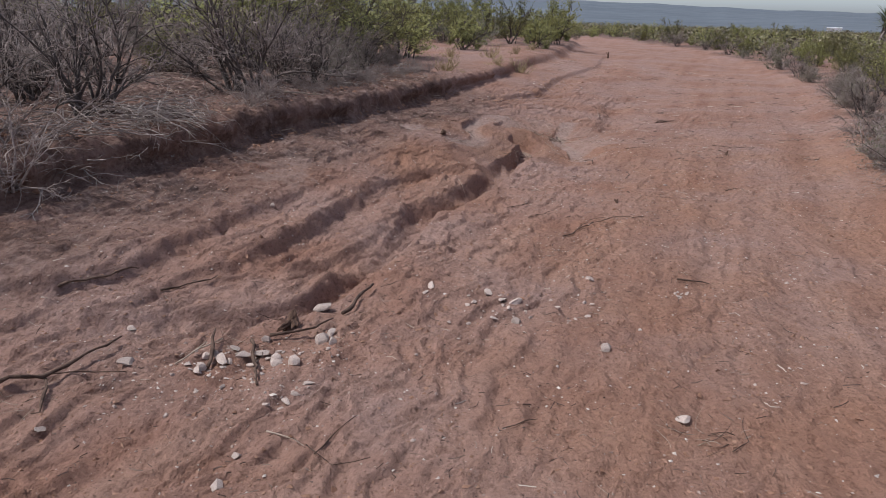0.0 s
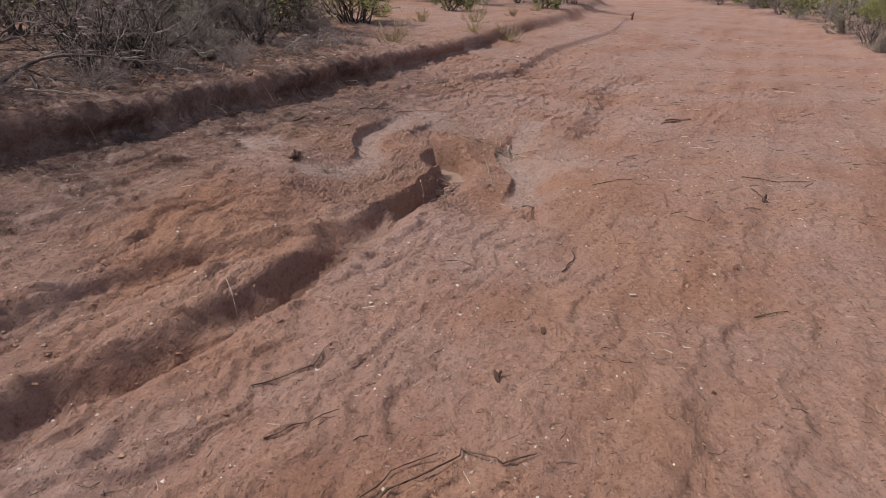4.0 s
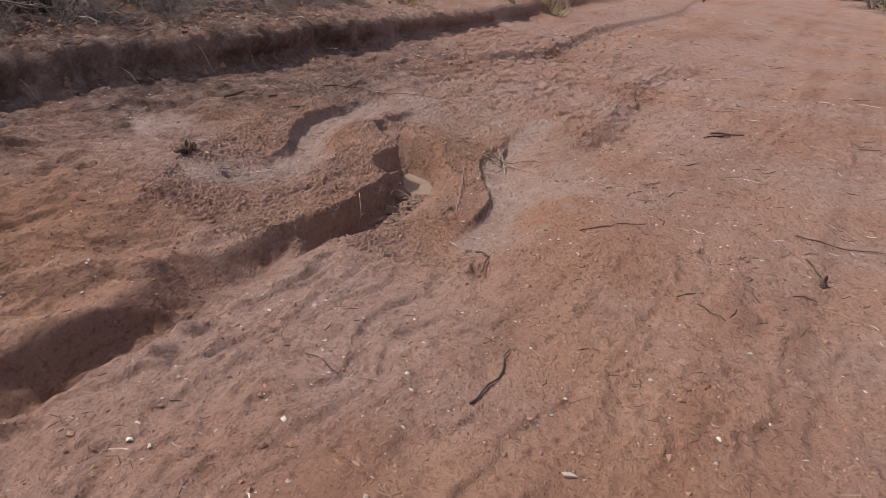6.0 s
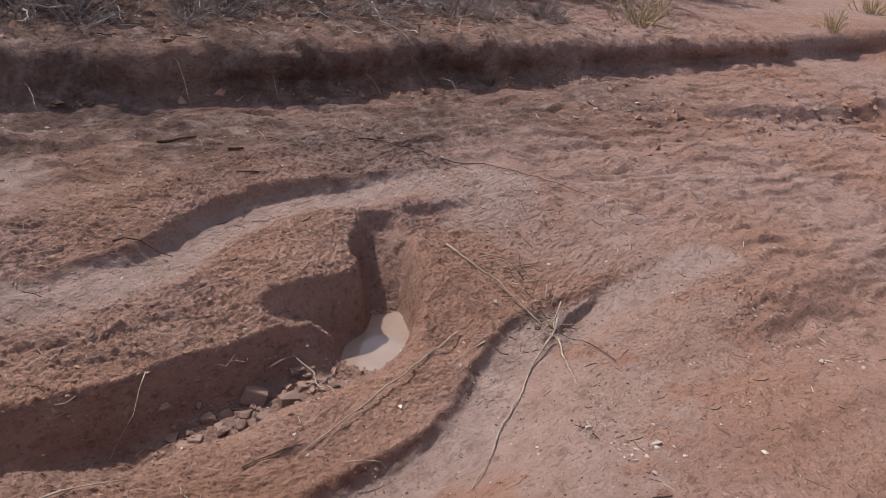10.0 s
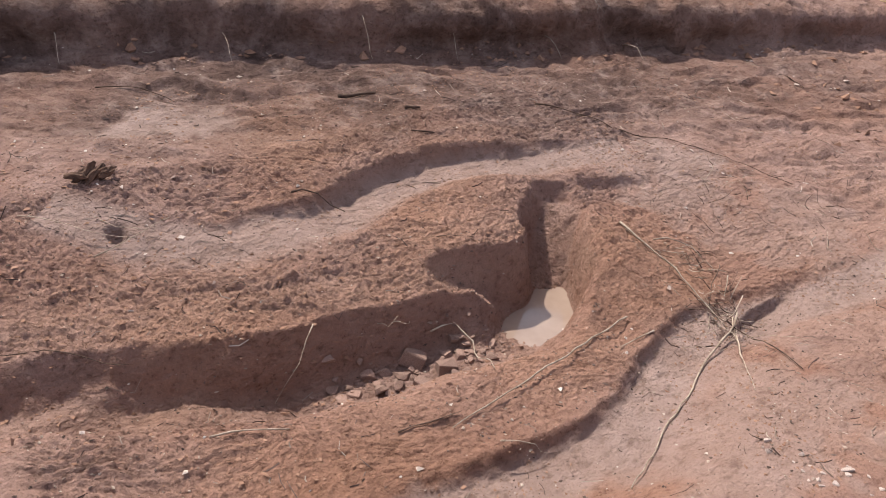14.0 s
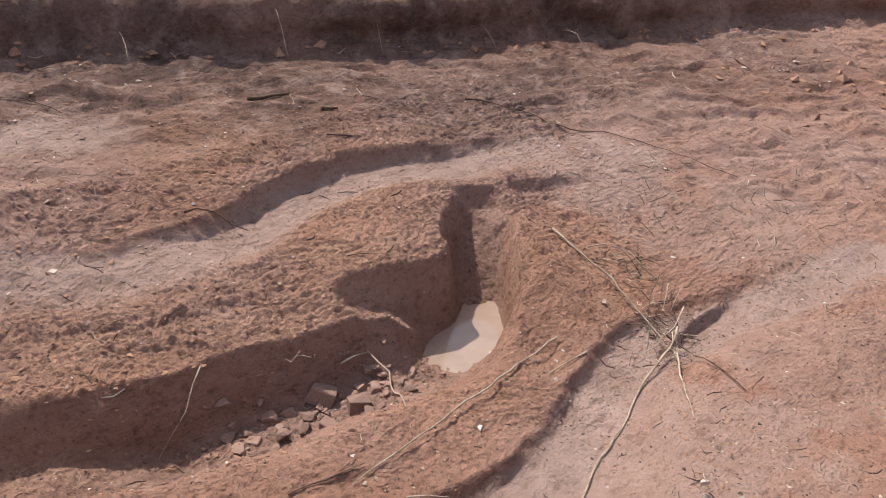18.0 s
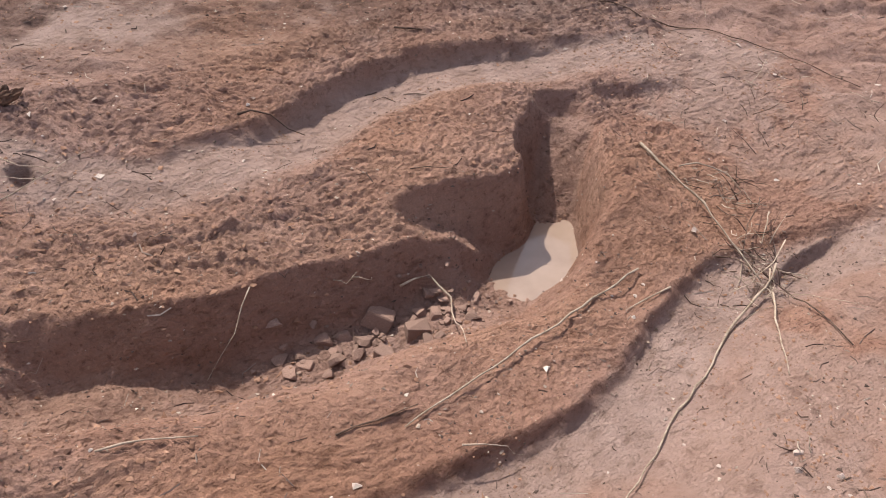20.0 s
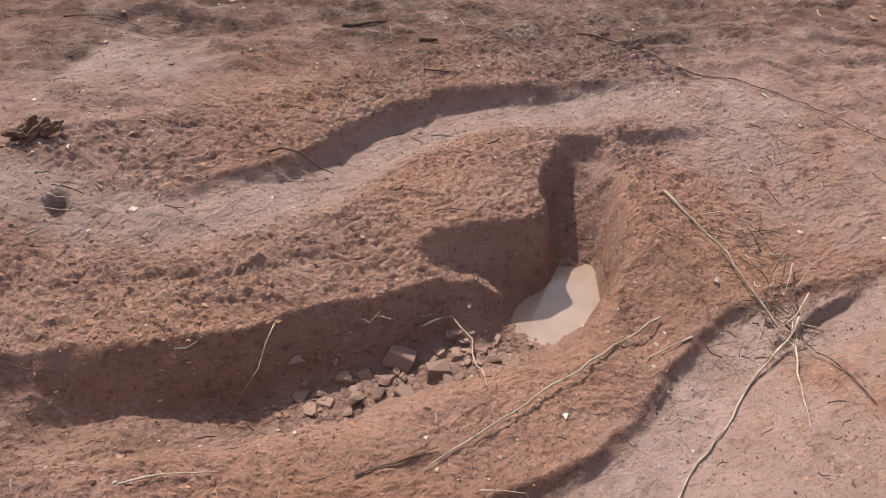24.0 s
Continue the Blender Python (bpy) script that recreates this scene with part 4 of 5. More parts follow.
# ---------- loose things on the ground ----------
def rock_mesh(seed, mat, flat=0.7):
    r = random.Random(seed)
    bm = bmesh.new()
    bmesh.ops.create_icosphere(bm, subdivisions=2, radius=1)
    off = Vector((r.uniform(0, 50), r.uniform(0, 50), r.uniform(0, 50)))
    for v in bm.verts:
        d = 1 + 0.35 * noise.noise(v.co * 0.9 + off) + 0.15 * noise.noise(v.co * 2.3 + off)
        v.co = v.co * d
    # chip flat facets
    for _ in range(11):
        n = Vector((r.gauss(0, 1), r.gauss(0, 1), r.gauss(0, 1))).normalized()
        c = r.uniform(0.36, 0.66)
        for v in bm.verts:
            over = v.co.dot(n) - c
            if over > 0:
                v.co -= n * over
    for v in bm.verts:
        v.co = Vector((v.co.x * 1.15, v.co.y * 0.85, v.co.z * flat))
    me = bpy.data.meshes.new("stone")
    bm.to_mesh(me)
    bm.free()
    me.materials.append(mat)
    return me


def block_mesh(seed, mat):
    """A squarish broken block with worn corners."""
    r = random.Random(seed)
    bm = bmesh.new()
    bmesh.ops.create_cube(bm, size=1)
    for v in bm.verts:
        v.co = Vector((v.co.x * 1.25 + r.uniform(-0.14, 0.14), v.co.y * 0.95 + r.uniform(-0.14, 0.14), v.co.z * 0.95 + r.uniform(-0.12, 0.12)))
    bmesh.ops.bevel(bm, geom=bm.edges[:], offset=0.1, segments=2, affect="EDGES", profile=0.6)
    off = Vector((r.uniform(0, 50), r.uniform(0, 50), 0))
    for v in bm.verts:
        v.co *= 1 + 0.12 * noise.noise(v.co * 1.7 + off)
    me = bpy.data.meshes.new("stone")
    bm.to_mesh(me)
    bm.free()
    me.materials.append(mat)
    return me


PALE_ROCKS = [rock_mesh(60 + i, STONE, 0.45 + 0.1 * (i % 4)) for i in range(6)]
RED_ROCKS = [rock_mesh(80 + i, REDSTONE, 0.6 + 0.1 * (i % 3)) for i in range(5)]
RED_BLOCKS = [block_mesh(90 + i, REDSTONE) for i in range(3)]
rocks = random.Random(5)


def stone(x, y, size, red=False, sink=0.25, z=None):
    """One loose stone half bedded in the ground; size is its half length."""
    ob = new("stone", rocks.choice(RED_ROCKS if red else PALE_ROCKS))
    zz = height(x, y) if z is None else z
    ob.matrix_world = pose(x, y, zz + size * (0.5 - sink), rocks.uniform(-15, 15), rocks.uniform(-15, 15), rocks.uniform(0, 360)) @ Matrix.Scale(size, 4)
    what = "reddish-brown angular stone in the gully bed" if red else ("pale angular limestone on the dirt track" if size > 0.02 else "small pale stone chip on the dirt track")
    return tagged(ob, what, "stone", "red gully stones" if red else "pale stones")


def heap(x, y, sx, sy, count, low, high, red=False, turn=0.0):
    """A scatter of stones round a place."""
    c, s = math.cos(radians(turn)), math.sin(radians(turn))
    for _ in range(count):
        u, v = rocks.gauss(0, sx), rocks.gauss(0, sy)
        stone(x + c * u - s * v, y + s * u + c * v, low + (high - low) * rocks.random() ** 2.2, red)


# stones by the first branch heap
for x, y, r in ((-1.33, 3.0, 0.05), (-0.95, 3.07, 0.045), (-0.87, 3.11, 0.04), (-0.54, 3.28, 0.055), (-0.51, 3.35, 0.04), (-0.63, 3.07, 0.045), (-0.6, 3.69, 0.06), (-0.79, 3.16, 0.05)):
    stone(x, y, r)
heap(-0.85, 3.1, 0.2, 0.1, 34, 0.01, 0.04, turn=20)
heap(-0.95, 2.85, 0.25, 0.15, 24, 0.008, 0.022, turn=20)
heap(-0.7, 2.75, 0.12, 0.08, 10, 0.01, 0.03)
# on the track
for x, y, r in ((0.27, 3.95, 0.045), (-0.04, 3.99, 0.04), (0.42, 3.77, 0.05), (0.39, 3.5, 0.04), (0.76, 3.16, 0.04), (0.92, 2.51, 0.04), (-0.69, 2.32, 0.03), (-0.71, 2.14, 0.035), (-1.43, 2.44, 0.03),
                (-1.25, 5.55, 0.035), (0.87, 4.13, 0.035), (-1.48, 3.42, 0.03), (-1.48, 4.47, 0.025), (2.09, 6.94, 0.02), (2.11, 6.65, 0.02), (2.04, 8.68, 0.018), (2.15, 8.69, 0.014), (2.83, 8.84, 0.018)):
    stone(x, y, r)
heap(0.25, 3.68, 0.14, 0.1, 26, 0.008, 0.026)
heap(0.75, 3.65, 0.12, 0.08, 10, 0.008, 0.022)
heap(1.95, 4.1, 0.12, 0.06, 10, 0.006, 0.018)
heap(1.28, 3.88, 0.1, 0.03, 10, 0.008, 0.02)
heap(2.186, 9.949, 0.07, 0.05, 12, 0.006, 0.016)
heap(2.278, 9.991, 0.05, 0.05, 8, 0.006, 0.015)
heap(2.55, 10.98, 0.08, 0.06, 12, 0.008, 0.02)
heap(1.873, 9.910, 0.08, 0.06, 6, 0.005, 0.011)
heap(0.59, 13.0, 0.2, 0.15, 10, 0.01, 0.03)
heap(2.34, 16.4, 0.3, 0.2, 9, 0.015, 0.05)
heap(0.999, 11.452, 0.1, 0.08, 8, 0.005, 0.014)
# red stones in the bed of the main gully
for i, (x, y, r, turn) in enumerate(((1.02, 9.61, 0.06, 35), (1.12, 9.67, 0.052, 70), (1.16, 9.53, 0.042, 20), (1.03, 9.36, 0.034, 30))):
    block = new("stone", RED_BLOCKS[i % 3])
    block.matrix_world = pose(x, y, height(x, y) + r * (0.25 if i == 0 else -0.05), 6 * i - 12, 14 - 7 * i, turn) @ Matrix.Scale(r, 4)
    tagged(block, "squarish reddish-brown sandstone block in the gully bed", "stone", "red gully stones")
for x, y, r in ((0.985, 9.44, 0.045), (1.0, 9.5, 0.04), (1.06, 9.54, 0.04), (1.07, 9.72, 0.036), (1.1, 9.75, 0.036), (1.05, 9.79, 0.03), (1.06, 9.44, 0.042), (0.98, 9.31, 0.04), (1.09, 9.49, 0.036), (1.04, 9.31, 0.036), (1.12, 9.88, 0.03), (1.17, 9.82, 0.032), (1.04, 9.77, 0.04)):
    stone(x, y, 0.88 * r, True, 0.4)
heap(1.034, 9.42, 0.04, 0.12, 34, 0.008, 0.026, True, -15)
heap(1.11, 9.77, 0.045, 0.08, 30, 0.008, 0.026, True)
heap(1.129, 9.832, 0.05, 0.05, 12, 0.006, 0.015, True)


def stick(mat, radius, *points, lift=0.004, name="twig", label="thin dead twig lying on the dirt", jag=0.006, straight=False):
    """A crooked stick that lies along points of the plan; a third number lifts it there."""
    r = random.Random(int(points[0][0] * 1000) + int(points[-1][1] * 1000))
    if mat == DARKTWIG:
        radius *= 0.72 if radius < 0.01 else 0.8
        jag *= 1.8
    pts = []
    for a, b in zip(points, points[1:]):
        n = max(2, int(math.hypot(b[0] - a[0], b[1] - a[1]) / 0.045))
        for k in range(n):
            f = k / n
            up = (a[2] if len(a) > 2 else lift) * (1 - f) + (b[2] if len(b) > 2 else lift) * f
            x, y = a[0] + (b[0] - a[0]) * f + r.gauss(0, jag * 0.5), a[1] + (b[1] - a[1]) * f + r.gauss(0, jag * 0.5)
            pts.append((x, y, up))
    b = points[-1]
    pts.append((b[0], b[1], b[2] if len(b) > 2 else lift))
    zs = sheet_z([p[0] for p in pts], [p[1] for p in pts]).tolist()
    # a stick is stiff: it rides on the high places
    zs = [max(zs[max(0, i - 1):i + 2]) * 0.6 + zs[i] * 0.4 for i in range(len(zs))]
    if straight:
        n = len(zs) - 1
        line = [zs[0] + (zs[-1] - zs[0]) * i / n for i in range(n + 1)]
        rise = max(z - q for z, q in zip(zs, line))
        zs = [q + max(0.0, rise - 0.015) for q in line]
    path = [Vector((x, y, z + up + radius * 0.5)) for (x, y, up), z in zip(pts, zs)]
    org = path[0].copy()
    verts, faces = [], []
    n = len(path)
    tube(verts, faces, [p - org for p in path], [radius * (1 - 0.55 * i / max(1, n - 1)) * r.uniform(0.65, 1.25) for i in range(n)], 6)
    ob = mesh_object(name, verts, faces, mat)
    ob.location = org
    return tagged(ob, label, "twig" if name == "twig" else name.replace("_", " "), "fallen twigs" if name == "twig" else "")


PALE = "pale bleached twig lying across the wash"
DARK = "dark brown dead twig lying on the dirt"
# the snagged twigs above the fork
stick(PALETWIG, 0.0045, (1.054, 10.619, 0.01), (1.341, 10.597, 0.02), (1.636, 10.512, 0.02), straight=True, label="long stripped branch snagged over the gully head", name="branch")
stick(PALETWIG, 0.004, (1.633, 10.568, 0.07), (1.655, 10.495, 0.03), (1.689, 10.291), (1.745, 10.116), (1.789, 9.932), (1.883, 9.635), label=PALE)
stick(PALETWIG, 0.0035, (1.629, 10.546, 0.05), (1.685, 10.487, 0.02), (1.789, 10.348), (1.899, 10.209), label=PALE)
stick(DARKTWIG, 0.0045, (1.607, 10.538, 0.04), (1.649, 10.558, 0.02), (1.777, 10.494), (1.946, 10.407), label=DARK)
stick(PALETWIG, 0.003, (1.199, 10.639, 0.03), (1.220, 10.719, 0.03), (1.298, 10.785, 0.02), (1.363, 10.775, 0.01), label=PALE)
stick(PALETWIG, 0.003, (1.478, 10.750, 0.02), (1.525, 10.658, 0.06), (1.567, 10.576, 0.07), label=PALE)
stick(DARKTWIG, 0.003, (1.421, 10.791, 0.02), (1.475, 10.654, 0.05), (1.543, 10.532, 0.03), label=DARK)
stick(PALETWIG, 0.003, (1.595, 10.662, 0.06), (1.623, 10.566, 0.05), (1.602, 10.468, 0.02), label=PALE)
for k in range(14):
    a = rocks.uniform(0, 2 * math.pi)
    cx, cy, ln = 1.66 + rocks.gauss(0, 0.05), 10.46 + rocks.gauss(0, 0.06), rocks.uniform(0.07, 0.2)
    stick(PALETWIG if k % 3 else DARKTWIG, 0.0013, (cx, cy, 0.01), (cx + math.cos(a) * ln * 0.5, cy + math.sin(a) * ln * 0.5, 0.03), (cx + math.cos(a + 0.2) * ln, cy + math.sin(a + 0.2) * ln, rocks.uniform(0.0, 0.06)), label="fine broken twig snagged at the gully head")
# sticks of the gully
stick(PALETWIG, 0.004, (1.402, 10.238, 0.01), (1.430, 9.842, 0.01), (1.463, 9.378, 0.005), label="long thin pale stick beside the gully", straight=True)
stick(PALETWIG, 0.0035, (1.498, 10.261), (1.486, 10.098), label=PALE)
stick(PALETWIG, 0.0035, (1.001, 9.688, 0.03), (1.024, 9.786, 0.03), (1.100, 9.801, 0.02), (1.344, 9.654, 0.01), label="pale bent root in the gully bed")
stick(PALETWIG, 0.0025, (0.903, 9.290, 0.12), (0.930, 9.218, 0.07), (0.958, 9.117, 0.01), label=PALE)
stick(PALETWIG, 0.003, (1.200, 8.798), (1.227, 8.897), (1.264, 8.988), label="white rootlet at the gully rim")
stick(PALETWIG, 0.0022, (0.950, 9.568, 0.0), (0.981, 9.596, 0.03), (0.992, 9.605, 0.1), label="fine rootlet hanging from the gully wall")
stick(PALETWIG, 0.002, (0.934, 9.517, 0.0), (0.963, 9.544, 0.03), (0.978, 9.564, 0.1), label="fine rootlet hanging from the gully wall")
stick(DARKTWIG, 0.012, (-0.27, 10.17), (-0.2, 10.33), label="short dark stick lying in the wash")
stick(DARKTWIG, 0.007, (0.169, 11.031), (0.289, 11.131), (0.399, 11.181), label=DARK)
stick(DARKTWIG, 0.004, (0.349, 11.151), (0.450, 11.211), (0.610, 11.271), (0.720, 11.391), (1.019, 11.522), (1.278, 11.596), label="long thin dark twig across the wash")
stick(DARKTWIG, 0.005, (-0.75, 9.25), (-0.7, 9.38), (-0.62, 9.45), (-0.51, 9.5), label=DARK)
stick(DARKTWIG, 0.0055, (0.341, 9.540, 0.02), (0.361, 9.646, 0.02), (0.431, 9.730, 0.01), label=DARK)
stick(PALETWIG, 0.0025, (0.361, 8.833, 0.02), (0.344, 8.952, 0.03), (0.288, 9.111, 0.02), label="dry straw over a small hole")
stick(PALETWIG, 0.002, (0.224, 8.913, 0.02), (0.325, 9.025, 0.02), label="dry straw over a small hole")
stick(PALETWIG, 0.002, (0.1, 8.7, 0.01), (0.25, 8.84, 0.02), (0.33, 8.98, 0.02), label="dry straw over a small hole")
stick(DARKTWIG, 0.003, (0.546, 8.463), (0.626, 8.635), (0.701, 8.720), (0.735, 8.791, 0.01), label="thin dark root at the gully rim")
stick(DARKTWIG, 0.0025, (0.793, 9.868), (0.868, 9.992), label=DARK)
stick(PALETWIG, 0.0025, (1.577, 9.452, 0.02), (1.617, 9.552, 0.02), (1.641, 9.584, 0.02), label=PALE)
stick(DARKTWIG, 0.0045, (1.396, 9.228), (1.435, 9.437), label=DARK, straight=True)
stick(DARKTWIG, 0.006, (0.129, 10.280), (0.199, 10.360), label=DARK)
stick(DARKTWIG, 0.01, (-0.04, 10.39), (0.0, 10.44), label=DARK)
stick(DARKTWIG, 0.008, (1.656, 8.660), (1.721, 8.560, 0.01), (1.705, 8.448), label="dark root end in a slit of the bank")
# sticks of the first stretch
stick(DARKTWIG, 0.016, (-1.85, 2.6, 0.01), (-1.7, 2.67, 0.02), (-1.57, 2.77, 0.03), (-1.51, 2.93, 0.03), (-1.43, 3.18, 0.03), label="thick dark broken branch on the dirt", name="branch")
stick(DARKTWIG, 0.011, (-1.56, 2.77, 0.02), (-1.52, 2.65, 0.01), (-1.48, 2.54), label=DARK)
stick(DARKTWIG, 0.006, (-1.58, 2.8, 0.02), (-1.44, 2.9, 0.01), (-1.3, 2.92), label=DARK)
stick(DARKTWIG, 0.008, (0.87, 5.1), (1.0, 5.26, 0.01), (1.12, 5.4, 0.012), (1.2, 5.48, 0.012), (1.295, 5.55, 0.01), (1.32, 5.62, 0.01), label="forked dark branch on the track", name="branch")
stick(DARKTWIG, 0.007, (1.315, 5.615, 0.01), (1.38, 5.58, 0.01), (1.45, 5.53, 0.01), (1.55, 5.6, 0.005), label=DARK)
stick(DARKTWIG, 0.004, (0.69, 5.68), (0.76, 5.77, 0.005), (0.9, 5.85), label=DARK)
stick(DARKTWIG, 0.005, (0.98, 5.26, 0.01), (1.12, 5.5, 0.01), (1.25, 5.6, 0.01), label=DARK)
stick(DARKTWIG, 0.018, (-0.48, 3.6, 0.01), (-0.43, 3.76, 0.02), (-0.36, 3.95, 0.03), label="charred-looking log end among stones", name="branch")
stick(DARKTWIG, 0.012, (-0.86, 3.24, 0.02), (-0.8, 3.05, 0.02), (-0.74, 2.83), label=DARK)
stick(DARKTWIG, 0.012, (-0.98, 3.0, 0.01), (-1.03, 3.27, 0.05), label=DARK)
stick(PALETWIG, 0.006, (-1.12, 2.98), (-1.05, 3.19, 0.03), label=PALE)
stick(PALETWIG, 0.005, (-1.08, 3.05, 0.02), (-0.98, 3.2, 0.04), label=PALE)
stick(DARKTWIG, 0.009, (-1.46, 3.78), (-1.34, 3.95), (-1.26, 4.11), label=DARK)
stick(DARKTWIG, 0.01, (-1.98, 3.72), (-1.82, 3.9), (-1.7, 4.1), label=DARK)
stick(DARKTWIG, 0.01, (-0.78, 3.3, 0.02), (-0.62, 3.36, 0.03), (-0.52, 3.52, 0.02), label=DARK)
stick(PALETWIG, 0.004, (-0.62, 2.47), (-0.54, 2.44), (-0.46, 2.34), label=PALE)
stick(DARKTWIG, 0.004, (-0.46, 2.34), (-0.34, 2.23), (-0.22, 2.27), label=DARK)
stick(DARKTWIG, 0.004, (-0.42, 2.3), (-0.36, 2.45), (-0.3, 2.55), label=DARK)
stick(DARKTWIG, 0.005, (0.24, 2.46), (0.38, 2.53), label=DARK)
stick(DARKTWIG, 0.003, (1.02, 2.3), (1.1, 2.36), (1.14, 2.52), label=DARK)
stick(DARKTWIG, 0.008, (1.38, 4.13), (1.45, 4.1), (1.55, 4.08), label=DARK)
stick(DARKTWIG, 0.006, (2.15, 8.85), (2.34, 9.01), (2.5, 9.09), label=DARK)
stick(DARKTWIG, 0.006, (3.27, 9.13), (3.47, 9.05), (3.72, 9.0), label=DARK)
stick(DARKTWIG, 0.007, (3.22, 8.8), (3.23, 8.5), label=DARK)
stick(DARKTWIG, 0.006, (1.78, 7.2), (1.85, 7.38), (1.88, 7.58), label=DARK)
stick(DARKTWIG, 0.005, (1.2, 7.4), (1.34, 7.28), label=DARK)
stick(DARKTWIG, 0.005, (2.6, 8.14), (2.69, 7.98), label=DARK)
stick(DARKTWIG, 0.004, (0.55, 6.02), (0.64, 6.11), (0.73, 6.21), (0.78, 6.38), label=DARK)
stick(DARKTWIG, 0.006, (2.56, 6.73), (2.72, 6.75), label=DARK)
stick(PALETWIG, 0.003, (0.17, 6.92, 0.06), (0.24, 6.83, 0.01), label="upright dry stalk in the gully")
stick(DARKTWIG, 0.012, (3.24, 11.53), (3.36, 11.58), (3.52, 11.6), label=DARK)
stick(DARKTWIG, 0.005, (2.77, 12.76), (2.8, 13.4), (2.9, 14.1), label=DARK)
stick(PALETWIG, 0.004, (2.5, 12.2), (2.62, 12.9), (2.72, 13.5), label=PALE)
stick(DARKTWIG, 0.01, (3.17, 11.4), (3.3, 11.5), (3.45, 11.62), label=DARK)
stick(DARKTWIG, 0.006, (2.43, 9.62), (2.53, 9.72), label=DARK)
stick(PALETWIG, 0.012, (-1.78, 8.78, 0.03), (-1.55, 8.84, 0.03), (-1.33, 8.9, 0.03), label="pale fallen branch on the bank", name="branch")
stick(DARKTWIG, 0.006, (0.55, 12.86), (0.63, 12.8), (0.72, 12.75), label=DARK)


# roots that hang from the lip of the bank
for x, y in ((-1.0, 9.2), (-0.78, 9.9), (-0.55, 10.55), (-0.4, 11.0), (-0.2, 11.6), (0.0, 12.1), (-1.5, 7.8), (-1.25, 8.6)):
    stick(PALETWIG, 0.0028, (x - 0.14, y + 0.03, 0.02), (x - 0.02, y, 0.06), (x + 0.05, y - 0.02, 0.03), label="thin pale root hanging over the bank")


def clod(x, y, seed, lobes, size, label):
    """A dark knot of root wood, made of a few crooked prongs."""
    r = random.Random(seed)
    base = new("root_clod")
    base.matrix_world = pose(x, y, height(x, y), 0, 0, 70)
    for k in range(lobes):
        bm = bmesh.new()
        bmesh.ops.create_icosphere(bm, subdivisions=3, radius=1)
        off = Vector((r.uniform(0, 40), r.uniform(0, 40), 0))
        sc = Vector((r.uniform(0.9, 1.5), r.uniform(0.25, 0.45), r.uniform(0.3, 0.5)))
        turn = pose((k - lobes / 2 + 0.5) * 0.6, r.uniform(-0.3, 0.3), 0.45, r.uniform(-30, 30), r.uniform(-60, 5), r.uniform(-50, 50))
        for v in bm.verts:
            c = v.co * (1 + 0.45 * noise.noise(v.co * 1.6 + off) + 0.2 * noise.noise(v.co * 4 + off))
            v.co = (turn @ Vector((c.x * sc.x, c.y * sc.y, c.z * sc.z))) * size
        me = bpy.data.meshes.new("prong")
        bm.to_mesh(me)
        bm.free()
        me.materials.append(CLOD)
        prong = new("prong", me)
        prong.parent = base
    return tagged(base, label, "root clod", "dark clods")


clod(0.03, 8.96, 3, 6, 0.034, "knobbly dark piece of root wood on the dirt")
clod(1.63, 6.47, 4, 2, 0.024, "small dark lump of dried mud on the track")
clod(1.44, 6.05, 5, 2, 0.02, "small dark lump of dried mud on the track")
clod(-0.72, 3.46, 6, 3, 0.05, "dark burnt-looking stump piece among stones")
clod(3.2, 8.5, 8, 2, 0.03, "small dark lump of dried mud on the track")


def brush_heap(x, y, spread, count, length, mat, label):
    """A small tangle of broken twigs, as one thing with each twig a part."""
    r = random.Random(int(x * 100 + y * 10))
    base = new("brush_tangle")
    base.location = (x, y, height(x, y))
    for _ in range(count):
        a = r.uniform(0, 2 * math.pi)
        px, py = r.gauss(0, spread), r.gauss(0, spread)
        ln = length * r.uniform(0.4, 1)
        pts = wander(r, (px, py, height(x + px, y + py) - base.location.z + r.uniform(0.0, 0.02)), (math.cos(a), math.sin(a), r.uniform(-0.05, 0.2)), ln, 4, 0.28)
        thick = r.uniform(0.5, 1.1)
        verts, faces = [], []
        tube(verts, faces, pts, [0.0017 * thick, 0.0016 * thick, 0.0014 * thick, 0.001 * thick, 0.0006 * thick], 4)
        mesh_object("twig", verts, faces, PALETWIG if mat == DARKTWIG and r.random() < 0.4 else mat, base)
    return tagged(base, label, "brush")


brush_heap(0.95, 2.4, 0.09, 24, 0.16, DARKTWIG, "small tangle of dark dry twigs on the track")
brush_heap(1.55, 10.6, 0.06, 64, 0.14, DARKTWIG, "tangle of dry twigs caught at the gully head")
brush_heap(1.31, 10.72, 0.06, 46, 0.13, DARKTWIG, "tangle of dry twigs caught at the gully head")
brush_heap(1.147, 11.207, 0.16, 26, 0.13, DARKTWIG, "fine dark twigs washed together in the silt")
brush_heap(1.496, 11.462, 0.2, 24, 0.12, DARKTWIG, "fine dark twigs washed together in the silt")
brush_heap(0.8, 11.6, 0.2, 18, 0.12, DARKTWIG, "fine dark twigs washed together in the silt")
brush_heap(2.037, 9.941, 0.07, 12, 0.06, DARKTWIG, "crushed dry weeds on the dirt")
brush_heap(1.38, 4.12, 0.06, 14, 0.08, DARKTWIG, "crushed dry weeds on the dirt")
brush_heap(2.62, 6.72, 0.06, 14, 0.07, DARKTWIG, "crushed dry weeds on the dirt")
brush_heap(-0.75, 3.3, 0.16, 20, 0.18, DARKTWIG, "tangle of dark twigs among pale stones")
brush_heap(-1.55, 2.6, 0.07, 14, 0.14, DARKTWIG, "tangle of rootlets under the broken branch")
brush_heap(-2.5, 5.45, 0.14, 20, 0.3, GREYBARK, "grey dead brush hanging over the bank")


